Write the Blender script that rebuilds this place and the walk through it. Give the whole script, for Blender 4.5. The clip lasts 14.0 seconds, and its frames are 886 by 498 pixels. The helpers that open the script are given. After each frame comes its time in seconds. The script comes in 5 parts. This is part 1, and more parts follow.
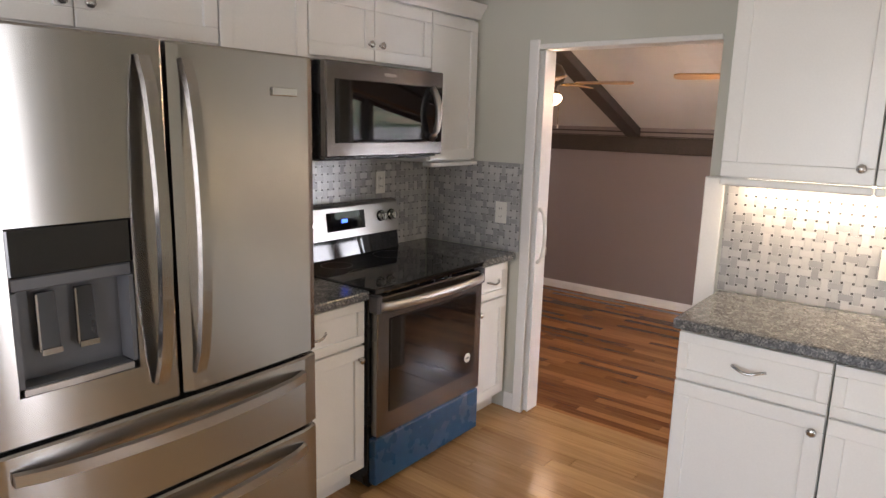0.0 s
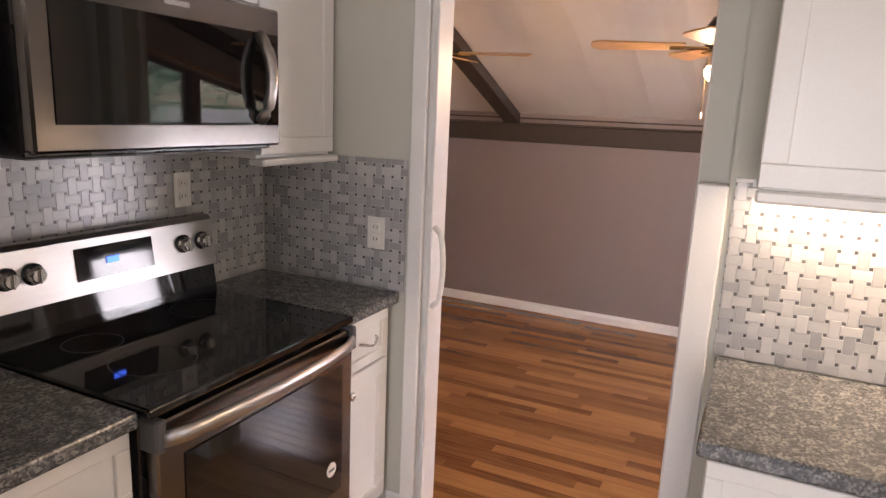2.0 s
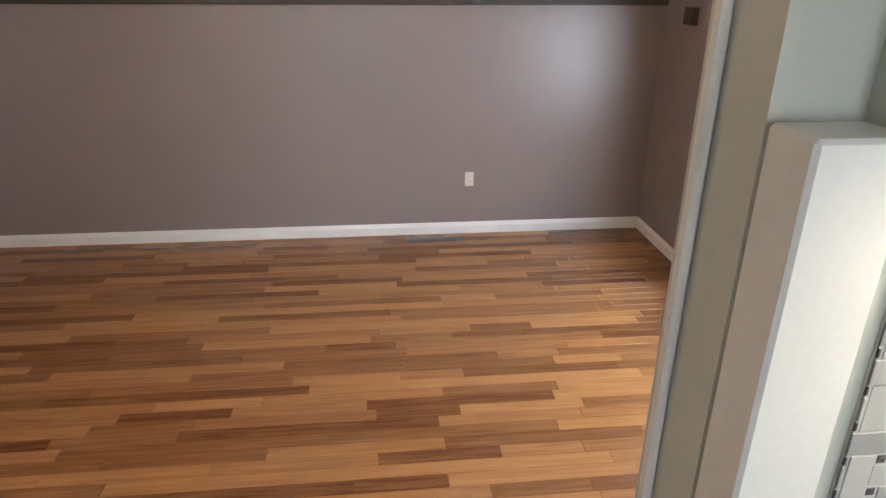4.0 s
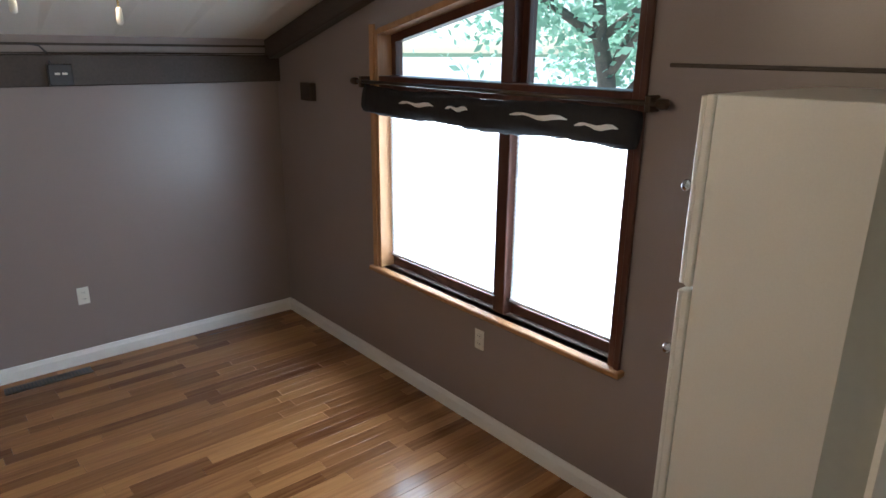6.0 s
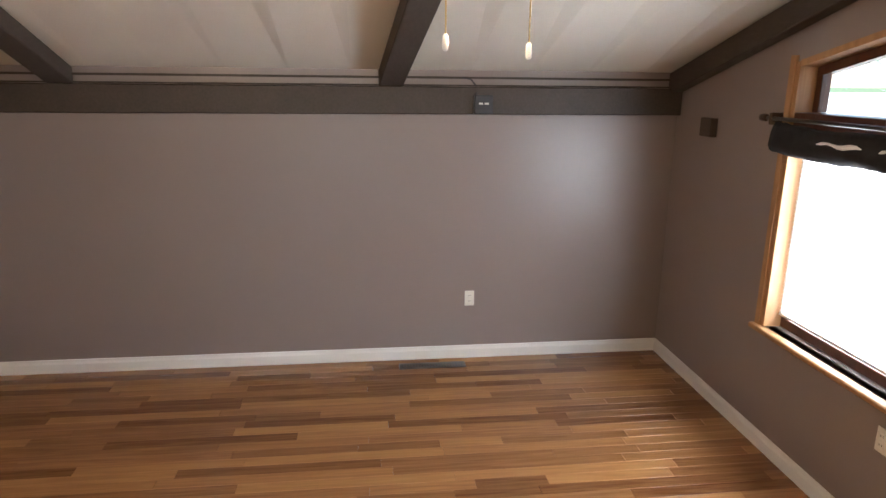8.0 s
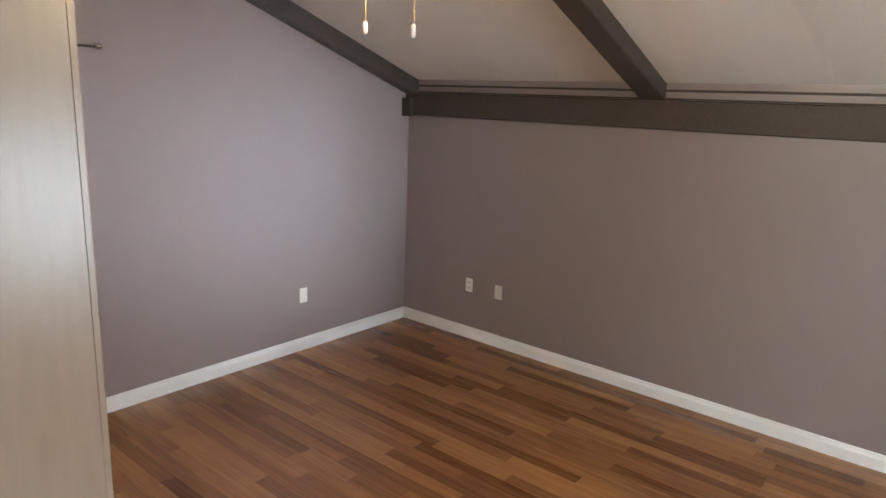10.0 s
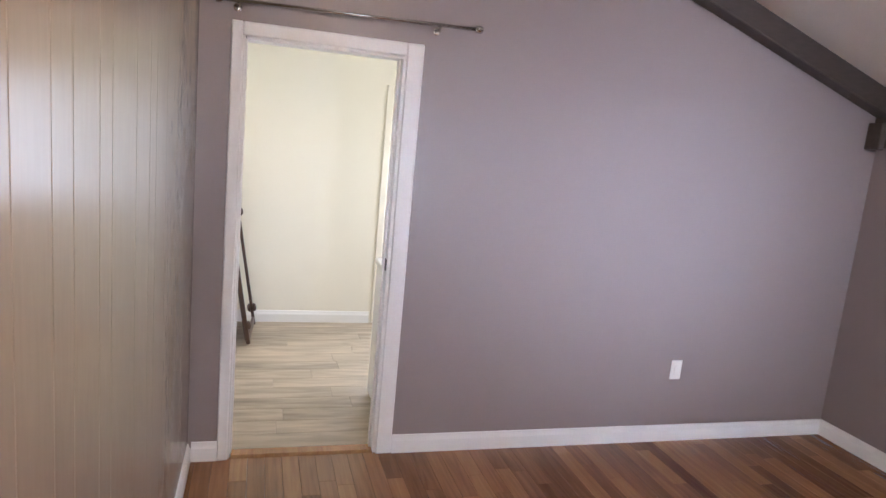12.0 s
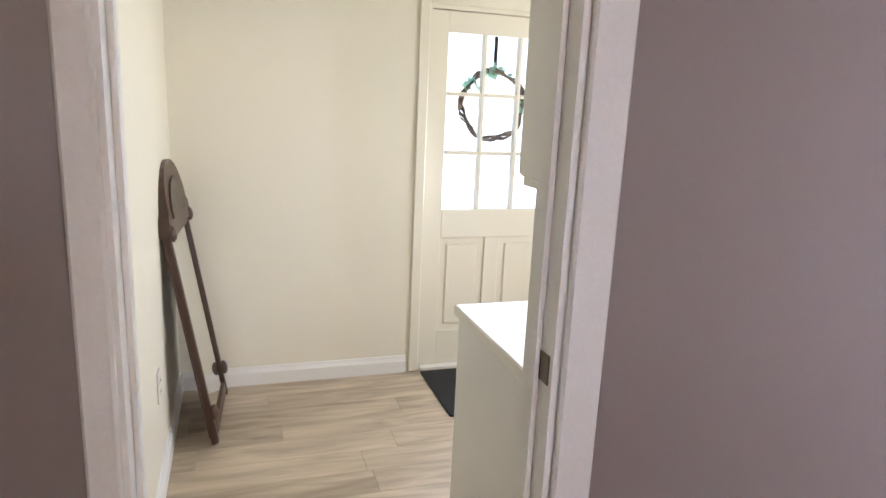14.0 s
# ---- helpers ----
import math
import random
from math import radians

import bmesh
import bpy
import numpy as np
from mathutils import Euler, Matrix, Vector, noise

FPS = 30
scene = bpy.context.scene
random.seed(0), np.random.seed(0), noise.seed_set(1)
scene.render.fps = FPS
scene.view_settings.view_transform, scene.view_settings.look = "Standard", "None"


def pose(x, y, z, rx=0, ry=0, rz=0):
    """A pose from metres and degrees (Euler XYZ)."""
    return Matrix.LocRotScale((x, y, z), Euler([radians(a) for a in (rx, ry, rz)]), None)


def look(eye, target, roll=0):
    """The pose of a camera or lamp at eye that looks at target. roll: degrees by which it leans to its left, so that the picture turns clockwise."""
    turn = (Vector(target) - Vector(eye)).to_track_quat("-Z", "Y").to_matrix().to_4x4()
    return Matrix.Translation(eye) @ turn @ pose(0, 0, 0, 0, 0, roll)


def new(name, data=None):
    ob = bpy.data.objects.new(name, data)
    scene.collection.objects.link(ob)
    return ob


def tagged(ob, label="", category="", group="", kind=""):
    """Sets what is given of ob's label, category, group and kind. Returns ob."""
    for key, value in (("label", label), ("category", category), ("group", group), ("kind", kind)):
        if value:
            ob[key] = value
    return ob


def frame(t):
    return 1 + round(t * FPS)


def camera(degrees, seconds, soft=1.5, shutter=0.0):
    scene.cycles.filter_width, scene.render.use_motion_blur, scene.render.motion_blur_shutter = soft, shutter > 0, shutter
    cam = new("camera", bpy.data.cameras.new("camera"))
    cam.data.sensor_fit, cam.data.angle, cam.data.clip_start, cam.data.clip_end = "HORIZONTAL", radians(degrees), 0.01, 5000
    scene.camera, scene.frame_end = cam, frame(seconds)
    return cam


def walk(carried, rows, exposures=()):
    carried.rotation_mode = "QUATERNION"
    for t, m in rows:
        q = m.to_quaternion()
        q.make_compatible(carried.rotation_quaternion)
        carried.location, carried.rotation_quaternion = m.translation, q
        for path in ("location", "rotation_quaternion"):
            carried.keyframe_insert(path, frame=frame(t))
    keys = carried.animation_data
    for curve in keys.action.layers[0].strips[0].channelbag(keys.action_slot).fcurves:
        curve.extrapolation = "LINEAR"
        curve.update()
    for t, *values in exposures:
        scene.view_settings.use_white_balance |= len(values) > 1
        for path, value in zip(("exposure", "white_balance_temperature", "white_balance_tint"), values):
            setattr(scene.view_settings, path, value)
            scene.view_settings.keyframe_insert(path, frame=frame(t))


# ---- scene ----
cam = camera(68.6, 14.0)
PATH = [
    (0, (2.47, -2.991, 2.165), (1.261, -1.445, 1.779), 1.5),
    (0.5, (2.234, -2.851, 2.151), (0.944, -1.355, 1.836), 2.1),
    (1, (2.032, -2.668, 2.149), (0.922, -1.036, 1.83), 1.5),
    (1.5, (1.907, -2.363, 2.126), (0.926, -0.661, 1.752), 1.6),
    (2, (1.763, -2.018, 2.125), (0.924, -0.25, 1.713), 2.5),
    (2.2, (1.682, -1.863, 2.104), (0.933, -0.06, 1.672), 2.6),
    (4.3, (1.287, -0.332, 2.069), (1.668, 1.461, 1.27), -0.3),
    (4.5, (1.284, -0.238, 2.07), (1.801, 1.529, 1.288), -0.8),
    (5, (1.278, -0.046, 2.089), (2.163, 1.598, 1.371), -0.3),
    (5.5, (1.252, -0.002, 2.087), (2.437, 1.464, 1.418), 0.3),
    (6, (1.258, 0.021, 2.09), (2.498, 1.477, 1.503), 0.6),
    (6.5, (1.287, 0.042, 2.07), (2.346, 1.65, 1.529), 0.3),
    (7, (1.276, 0.073, 2.092), (2.086, 1.823, 1.562), -0.1),
    (7.5, (1.308, 0.075, 2.098), (1.842, 1.931, 1.581), -0.0),
    (8, (1.304, 0.072, 2.087), (1.534, 1.993, 1.582), 0.6),
    (8.5, (1.243, 0.139, 2.067), (1.136, 2.074, 1.572), 0.9),
    (9, (1.186, 0.156, 2.048), (0.698, 2.035, 1.564), 1.2),
    (9.2, (1.159, 0.171, 2.04), (0.519, 2.007, 1.57), 1.4),
    (11.3, (0.715, 1.025, 1.804), (-1.102, 1.758, 1.403), 5.1),
    (11.5, (0.586, 1.058, 1.778), (-1.266, 1.709, 1.395), 5.8),
    (12, (0.303, 1.114, 1.683), (-1.589, 1.666, 1.341), 5.4),
    (12.5, (-0.22, 1.138, 1.586), (-2.122, 1.626, 1.208), 3.7),
    (13, (-0.784, 1.099, 1.557), (-2.688, 1.586, 1.183), 1.2),
    (13.5, (-1.353, 1.185, 1.516), (-3.233, 1.742, 1.12), 1.6),
    (14, (-1.836, 1.194, 1.497), (-3.692, 1.799, 1.062), 2.6),
]
EXPOSURES = [
    (0, 1.55, 6500, 21),
    (1.0, 1.5, 6650, 24),
    (2.2, 1.72, 6750, 28),
    (4.3, 1.85, 5500, 6),
    (5.0, 1.56, 5150, 3),
    (6.0, 0.8, 5350, 5),
    (7.0, 0.88, 6000, 20),
    (7.5, 1.0, 6200, 19),
    (8.0, 1.62, 6050, 10),
    (8.5, 2.08, 6150, 2),
    (9.0, 1.9, 6100, 0),
    (11.3, 2.0, 5500, 15),
    (12.5, 1.95, 5600, 17),
    (13.0, 1.7, 5700, 16),
    (13.5, 1.6, 5800, 15),
    (14, 1.65, 5850, 16),
]
walk(cam, [(t, look(eye, target, roll)) for t, eye, target, roll in PATH], EXPOSURES)

# world and lights
world = bpy.data.worlds.new("world")
scene.world = world
world.use_nodes = True
wn = world.node_tree
bg = wn.nodes["Background"]
sky = wn.nodes.new("ShaderNodeTexSky")
sky.sky_type, sky.sun_disc = "NISHITA", False
sky.sun_elevation, sky.sun_rotation = radians(54), radians(0)
wn.links.new(sky.outputs[0], bg.inputs[0])
bg.inputs[1].default_value = 0.15

sun_data = bpy.data.lights.new("sun", "SUN")
sun_data.energy, sun_data.angle, sun_data.color = 5.0, radians(4), (1.0, 0.95, 0.88)
sun = new("sun", sun_data)
sun.matrix_world = look((0, 15, 21), (0, 0, 0))


def area_lamp(name, eye, target, w, h, power, color):
    d = bpy.data.lights.new(name, "AREA")
    d.shape, d.size, d.size_y, d.energy, d.color = "RECTANGLE", w, h, power, color
    o = new(name, d)
    o.matrix_world = look(eye, target)
    return o


def point_lamp(name, at, power, color, radius):
    d = bpy.data.lights.new(name, "POINT")
    d.energy, d.color, d.shadow_soft_size = power, color, radius
    o = new(name, d)
    o.location = at
    return o


DAY = (0.92, 0.97, 1.0)
WARM = (1.0, 0.68, 0.40)
WIN = 3.58
area_lamp("daylight_gable_window", (WIN + 0.103, 2.45, 1.30), (0, 2.45, 1.30), 1.74, 1.1, 42, DAY)
beam = area_lamp("daylight_gable_beam", (WIN - 0.035, 2.43, 1.30), (-2.85, 3.3, 1.35), 1.5, 0.9, 3.4, (0.78, 0.86, 1.0))
beam.data.spread = radians(27)
area_lamp("daylight_kitchen_window", (3.80, -1.85, 1.66), (0, -1.85, 1.66), 0.12, 2.0, 3.0, DAY)
# added lamp for general kitchen light, at an unseen opening in the back wall
area_lamp("added_kitchen_fill", (2.0, -4.93, 1.8), (2.0, 0, 1.4), 1.4, 1.4, 19, DAY)
area_lamp("daylight_entry_door", (-5.10, 2.6, 1.4), (-3, 2.0, 1.0), 0.6, 0.9, 4.0, DAY)
# added warm lamp that brightens the entry from its hidden side wall
area_lamp("added_entry_fill", (-4.1, 3.72, 1.5), (-4.1, 0, 1.2), 0.9, 1.0, 6.6, (1.0, 0.95, 0.82))

# materials
def nodes_of(m):
    m.use_nodes = True
    t = m.node_tree
    return t, t.nodes["Principled BSDF"]


def mat(name, color, rough=0.5, metal=0.0, vary=0.12, scale=6.0, fine=90.0, bump=0.05, stretch=(1, 1, 1), dist=0.002, spec=0.5, coat=0.0, rough_vary=0.08):
    """Surface with variation at two scales, in metres."""
    m = bpy.data.materials.new(name)
    t, b = nodes_of(m)
    N = t.nodes.new
    co = N("ShaderNodeTexCoord")
    mp = N("ShaderNodeMapping")
    mp.inputs["Scale"].default_value = stretch
    t.links.new(co.outputs["Object"], mp.inputs[0])
    n1, n2 = N("ShaderNodeTexNoise"), N("ShaderNodeTexNoise")
    n1.inputs["Scale"].default_value, n2.inputs["Scale"].default_value = scale, fine
    n1.inputs["Detail"].default_value, n2.inputs["Detail"].default_value = 3, 2
    t.links.new(mp.outputs[0], n1.inputs[0]), t.links.new(mp.outputs[0], n2.inputs[0])
    add = N("ShaderNodeMath")
    add.operation = "ADD"
    t.links.new(n1.outputs[0], add.inputs[0]), t.links.new(n2.outputs[0], add.inputs[1])
    ramp = N("ShaderNodeMapRange")
    ramp.inputs[1].default_value, ramp.inputs[2].default_value = 0.6, 1.4
    ramp.inputs[3].default_value, ramp.inputs[4].default_value = 1 - vary, 1 + vary
    t.links.new(add.outputs[0], ramp.inputs[0])
    mul = N("ShaderNodeVectorMath")
    mul.operation = "SCALE"
    mul.inputs[0].default_value = color
    t.links.new(ramp.outputs[0], mul.inputs["Scale"])
    t.links.new(mul.outputs[0], b.inputs["Base Color"])
    rr = N("ShaderNodeMapRange")
    rr.inputs[1].default_value, rr.inputs[2].default_value = 0.3, 0.7
    rr.inputs[3].default_value, rr.inputs[4].default_value = max(0.02, rough - rough_vary), min(1, rough + rough_vary)
    t.links.new(n1.outputs[0], rr.inputs[0])
    t.links.new(rr.outputs[0], b.inputs["Roughness"])
    b.inputs["Metallic"].default_value = metal
    b.inputs["Specular IOR Level"].default_value = spec
    b.inputs["Coat Weight"].default_value = coat
    if bump:
        bp = N("ShaderNodeBump")
        bp.inputs["Strength"].default_value, bp.inputs["Distance"].default_value = bump, dist
        t.links.new(n2.outputs[0], bp.inputs["Height"])
        t.links.new(bp.outputs[0], b.inputs["Normal"])
    return m


def wood_mat(name, dark, light, rough, island=False, along=(0.9, 16, 16), spread=0.75, coat=0.0):
    """Sawn wood: each piece has its own tone, with grain along the piece."""
    m = bpy.data.materials.new(name)
    t, b = nodes_of(m)
    N = t.nodes.new
    co = N("ShaderNodeTexCoord")
    if island:
        rnd = N("ShaderNodeNewGeometry").outputs["Random Per Island"]
    else:
        rnd = N("ShaderNodeObjectInfo").outputs["Random"]
    off = N("ShaderNodeVectorMath")
    off.operation = "MULTIPLY_ADD"
    comb = N("ShaderNodeCombineXYZ")
    for k in range(3):
        t.links.new(rnd, comb.inputs[k])
    off.inputs[1].default_value = (37, 53, 11)
    t.links.new(comb.outputs[0], off.inputs[0])
    t.links.new(co.outputs["Object"], off.inputs[2])
    mp = N("ShaderNodeMapping")
    mp.inputs["Scale"].default_value = along
    t.links.new(off.outputs[0], mp.inputs[0])
    n1 = N("ShaderNodeTexNoise")
    n1.inputs["Scale"].default_value, n1.inputs["Detail"].default_value, n1.inputs["Distortion"].default_value = 3.0, 5, 0.6
    t.links.new(mp.outputs[0], n1.inputs[0])
    n2 = N("ShaderNodeTexNoise")
    n2.inputs["Scale"].default_value, n2.inputs["Detail"].default_value = 14.0, 3
    t.links.new(mp.outputs[0], n2.inputs[0])
    mix = N("ShaderNodeMath")
    mix.operation = "MULTIPLY_ADD"
    mix.inputs[1].default_value = spread
    t.links.new(rnd, mix.inputs[0])
    sub = N("ShaderNodeMapRange")
    sub.inputs[1].default_value, sub.inputs[2].default_value = 0.13, 0.87
    sub.inputs[3].default_value, sub.inputs[4].default_value = -0.22, 1.22 - spread
    t.links.new(n1.outputs[0], sub.inputs[0])
    t.links.new(sub.outputs[0], mix.inputs[2])
    ramp = N("ShaderNodeMix")
    ramp.data_type = "RGBA"
    ramp.inputs["A"].default_value, ramp.inputs["B"].default_value = (*dark, 1), (*light, 1)
    t.links.new(mix.outputs[0], ramp.inputs["Factor"])
    t.links.new(ramp.outputs["Result"], b.inputs["Base Color"])
    rr = N("ShaderNodeMapRange")
    rr.inputs[3].default_value, rr.inputs[4].default_value = rough - 0.035, rough + 0.035
    t.links.new(n2.outputs[0], rr.inputs[0])
    t.links.new(rr.outputs[0], b.inputs["Roughness"])
    b.inputs["Coat Weight"].default_value = coat
    b.inputs["Coat Roughness"].default_value = 0.17
    bp = N("ShaderNodeBump")
    bp.inputs["Strength"].default_value, bp.inputs["Distance"].default_value = 0.12, 0.001
    t.links.new(n2.outputs[0], bp.inputs["Height"])
    t.links.new(bp.outputs[0], b.inputs["Normal"])
    return m


def glow_mat(name, color, power):
    m = bpy.data.materials.new(name)
    t, b = nodes_of(m)
    b.inputs["Base Color"].default_value = (*color, 1)
    b.inputs["Emission Color"].default_value = (*color, 1)
    b.inputs["Emission Strength"].default_value = power
    return m


def glass_mat(name, color=(1, 1, 1), rough=0.0):
    m = bpy.data.materials.new(name)
    t, b = nodes_of(m)
    b.inputs["Base Color"].default_value = (*color, 1)
    b.inputs["Transmission Weight"].default_value = 1.0
    b.inputs["Roughness"].default_value = rough
    b.inputs["IOR"].default_value = 1.1
    return m


def random_mat(name, low, high, rough, island, bump=0.05, vein=0.25, spec=0.5):
    """Stone or leaf pieces, each of its own tone between two colours, with veins."""
    m = bpy.data.materials.new(name)
    t, b = nodes_of(m)
    N = t.nodes.new
    rnd = N("ShaderNodeNewGeometry").outputs["Random Per Island"] if island else N("ShaderNodeObjectInfo").outputs["Random"]
    co = N("ShaderNodeTexCoord")
    n1 = N("ShaderNodeTexNoise")
    n1.inputs["Scale"].default_value, n1.inputs["Detail"].default_value, n1.inputs["Distortion"].default_value = 30, 4, 1.2
    t.links.new(co.outputs["Object"], n1.inputs[0])
    ma = N("ShaderNodeMath")
    ma.operation = "MULTIPLY_ADD"
    ma.inputs[1].default_value = vein
    t.links.new(n1.outputs[0], ma.inputs[0])
    m2 = N("ShaderNodeMath")
    m2.operation = "MULTIPLY"
    m2.inputs[1].default_value = 1 - vein / 2
    t.links.new(rnd, m2.inputs[0])
    t.links.new(m2.outputs[0], ma.inputs[2])
    mx = N("ShaderNodeMix")
    mx.data_type = "RGBA"
    mx.inputs["A"].default_value, mx.inputs["B"].default_value = (*low, 1), (*high, 1)
    t.links.new(ma.outputs[0], mx.inputs["Factor"])
    t.links.new(mx.outputs["Result"], b.inputs["Base Color"])
    b.inputs["Roughness"].default_value = rough
    b.inputs["Specular IOR Level"].default_value = spec
    if bump:
        bp = N("ShaderNodeBump")
        bp.inputs["Strength"].default_value, bp.inputs["Distance"].default_value = bump, 0.001
        t.links.new(n1.outputs[0], bp.inputs["Height"])
        t.links.new(bp.outputs[0], b.inputs["Normal"])
    return m


TAUPE = mat("taupe_wall_paint", (0.27, 0.222, 0.208), 0.35, vary=0.035, scale=1.5, fine=180, bump=0.10, dist=0.0012, spec=0.62, rough_vary=0.01)
SAGE = mat("pale_sage_wall_paint", (0.56, 0.56, 0.49), 0.5, vary=0.04, scale=1.5, fine=180, bump=0.1, rough_vary=0.015)
CREAM = mat("cream_wall_paint", (0.78, 0.74, 0.62), 0.5, vary=0.03, scale=1.5, fine=180, bump=0.1, rough_vary=0.015)
CEIL = mat("off_white_ceiling", (0.66, 0.62, 0.55), 0.85, vary=0.05, scale=2.0, fine=120, bump=0.35, dist=0.004, rough_vary=0.015)
WHITE = mat("white_trim_paint", (0.80, 0.79, 0.76), 0.35, vary=0.04, scale=4, fine=120, bump=0.05, rough_vary=0.015)
CAB = mat("white_cabinet_lacquer", (0.80, 0.79, 0.75), 0.32, vary=0.03, scale=3, fine=150, bump=0.03, rough_vary=0.015)
IVORY = mat("ivory_panelling_paint", (0.27, 0.22, 0.165), 0.25, vary=0.07, scale=2.5, fine=60, bump=0.10, stretch=(1, 1, 0.15), rough_vary=0.01, spec=0.5)
BEAM = mat("dark_brown_beam_stain", (0.060, 0.045, 0.036), 0.55, vary=0.25, scale=5, fine=60, bump=0.3, stretch=(1, 0.25, 1), dist=0.002)
STEEL = mat("brushed_stainless_steel", (0.42, 0.405, 0.385), 0.22, metal=1.0, vary=0.05, scale=2, fine=60, bump=0.02, stretch=(1, 1, 0.03), rough_vary=0.02)
STEEL_H = mat("brushed_steel_along", (0.46, 0.445, 0.425), 0.33, metal=1.0, vary=0.05, scale=2, fine=60, bump=0.02, stretch=(1, 0.03, 1), rough_vary=0.02)
DARKSTEEL = mat("dark_stainless_steel", (0.20, 0.185, 0.175), 0.22, metal=1.0, vary=0.05, scale=2, fine=60, bump=0.02, stretch=(1, 0.03, 1), rough_vary=0.02)


def brushed(m, amount):
    """Brushing across the sheet draws highlights out up and down."""
    t, p = nodes_of(m)
    tg = t.nodes.new("ShaderNodeTangent")
    tg.direction_type, tg.axis = "RADIAL", "Z"
    t.links.new(tg.outputs[0], p.inputs["Tangent"])
    p.inputs["Anisotropic"].default_value = amount
    p.inputs["Anisotropic Rotation"].default_value = 0.25


brushed(STEEL, 0.85)
CHROME = mat("satin_nickel", (0.55, 0.54, 0.52), 0.2, metal=1.0, vary=0.04, bump=0)
DARKGREY = mat("dark_grey_plastic", (0.045, 0.045, 0.05), 0.4, vary=0.1)
GREYPLASTIC = mat("grey_plastic", (0.085, 0.085, 0.09), 0.35, vary=0.06)
BLACKGLASS = mat("black_glass", (0.008, 0.008, 0.009), 0.04, vary=0.1, bump=0, rough_vary=0.02, spec=0.65)
BLACK = mat("black_enamel", (0.012, 0.012, 0.013), 0.25, vary=0.1, bump=0)
BLUEFILM = mat("blue_protective_film", (0.012, 0.07, 0.16), 0.28, vary=0.15, scale=8, fine=40, bump=0.15, dist=0.003)


def granite_mat():
    m = bpy.data.materials.new("grey_granite")
    t, p = nodes_of(m)
    N = t.nodes.new
    co = N("ShaderNodeTexCoord")
    v, n = N("ShaderNodeTexVoronoi"), N("ShaderNodeTexNoise")
    v.inputs["Scale"].default_value, n.inputs["Scale"].default_value, n.inputs["Detail"].default_value = 190, 28, 5
    t.links.new(co.outputs["Object"], v.inputs["Vector"]), t.links.new(co.outputs["Object"], n.inputs["Vector"])
    a = N("ShaderNodeMath")
    a.operation = "MULTIPLY"
    t.links.new(v.outputs["Color"], a.inputs[0]), t.links.new(n.outputs[0], a.inputs[1])
    r = N("ShaderNodeValToRGB")
    r.color_ramp.elements[0].position, r.color_ramp.elements[0].color = 0.12, (0.070, 0.073, 0.074, 1)
    r.color_ramp.elements[1].position, r.color_ramp.elements[1].color = 0.46, (0.28, 0.28, 0.27, 1)
    e = r.color_ramp.elements.new(0.27)
    e.color = (0.13, 0.135, 0.137, 1)
    t.links.new(a.outputs[0], r.inputs[0])
    t.links.new(r.outputs[0], p.inputs["Base Color"])
    p.inputs["Roughness"].default_value = 0.16
    return m


GRANITE = granite_mat()
TILEGROUT = mat("pale_tile_grout", (0.48, 0.475, 0.46), 0.8, vary=0.06)
GROUT = mat("grey_grout", (0.40, 0.39, 0.36), 0.8, vary=0.08)
MARBLE = random_mat("marble_tile", (0.27, 0.272, 0.27), (0.53, 0.52, 0.50), 0.22, False)
MARBLE_I = random_mat("marble_tile_joined", (0.27, 0.272, 0.27), (0.53, 0.52, 0.50), 0.22, True)
DOT = mat("dark_marble_dot", (0.085, 0.08, 0.075), 0.25, vary=0.3, scale=60)
OAK = wood_mat("oak_strip", (0.125, 0.044, 0.0145), (0.42, 0.205, 0.073), 0.24, spread=0.78, coat=0.25)
OAK_I = wood_mat("oak_strip_joined", (0.125, 0.044, 0.0145), (0.42, 0.205, 0.073), 0.24, spread=0.78, island=True, coat=0.25)
# kitchen oak: sunlight on the boards is put into a lighter, yellower colour
KOAK = wood_mat("sunlit_oak_strip", (0.30, 0.155, 0.060), (0.62, 0.39, 0.17), 0.22, spread=0.62, coat=0.25)
KOAK_I = wood_mat("sunlit_oak_strip_joined", (0.30, 0.155, 0.060), (0.62, 0.39, 0.17), 0.22, spread=0.62, island=True, coat=0.25)
PLANK = wood_mat("pale_vinyl_plank", (0.24, 0.19, 0.13), (0.62, 0.51, 0.37), 0.4, along=(5.5, 0.8, 5.5), spread=0.25)
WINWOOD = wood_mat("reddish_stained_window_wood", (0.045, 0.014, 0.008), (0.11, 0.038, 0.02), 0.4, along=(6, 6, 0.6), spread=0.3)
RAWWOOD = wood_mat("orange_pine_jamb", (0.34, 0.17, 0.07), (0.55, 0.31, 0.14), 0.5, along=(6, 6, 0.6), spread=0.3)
MIRRORWOOD = wood_mat("dark_walnut", (0.030, 0.014, 0.008), (0.075, 0.035, 0.02), 0.35, along=(8, 8, 0.8), spread=0.3)
FANWOOD = wood_mat("light_oak_blade", (0.42, 0.23, 0.10), (0.62, 0.38, 0.18), 0.4, along=(2, 9, 9), spread=0.3)
BRASS = mat("antique_brass", (0.48, 0.33, 0.14), 0.28, metal=1.0, vary=0.1, bump=0)
BRONZE = mat("dark_bronze", (0.10, 0.075, 0.055), 0.35, metal=0.9, vary=0.15, bump=0)
FABRIC = mat("black_woven_fabric", (0.014, 0.013, 0.016), 0.85, vary=0.3, scale=20, fine=400, bump=0.3)
LIGHTGAP = mat("white_light_gap", (0.75, 0.75, 0.75), 0.8, vary=0.05)
PLATE = mat("white_switch_plate", (0.78, 0.76, 0.70), 0.35, vary=0.03, bump=0)
SLOT = mat("dark_slot", (0.03, 0.028, 0.026), 0.5, bump=0)
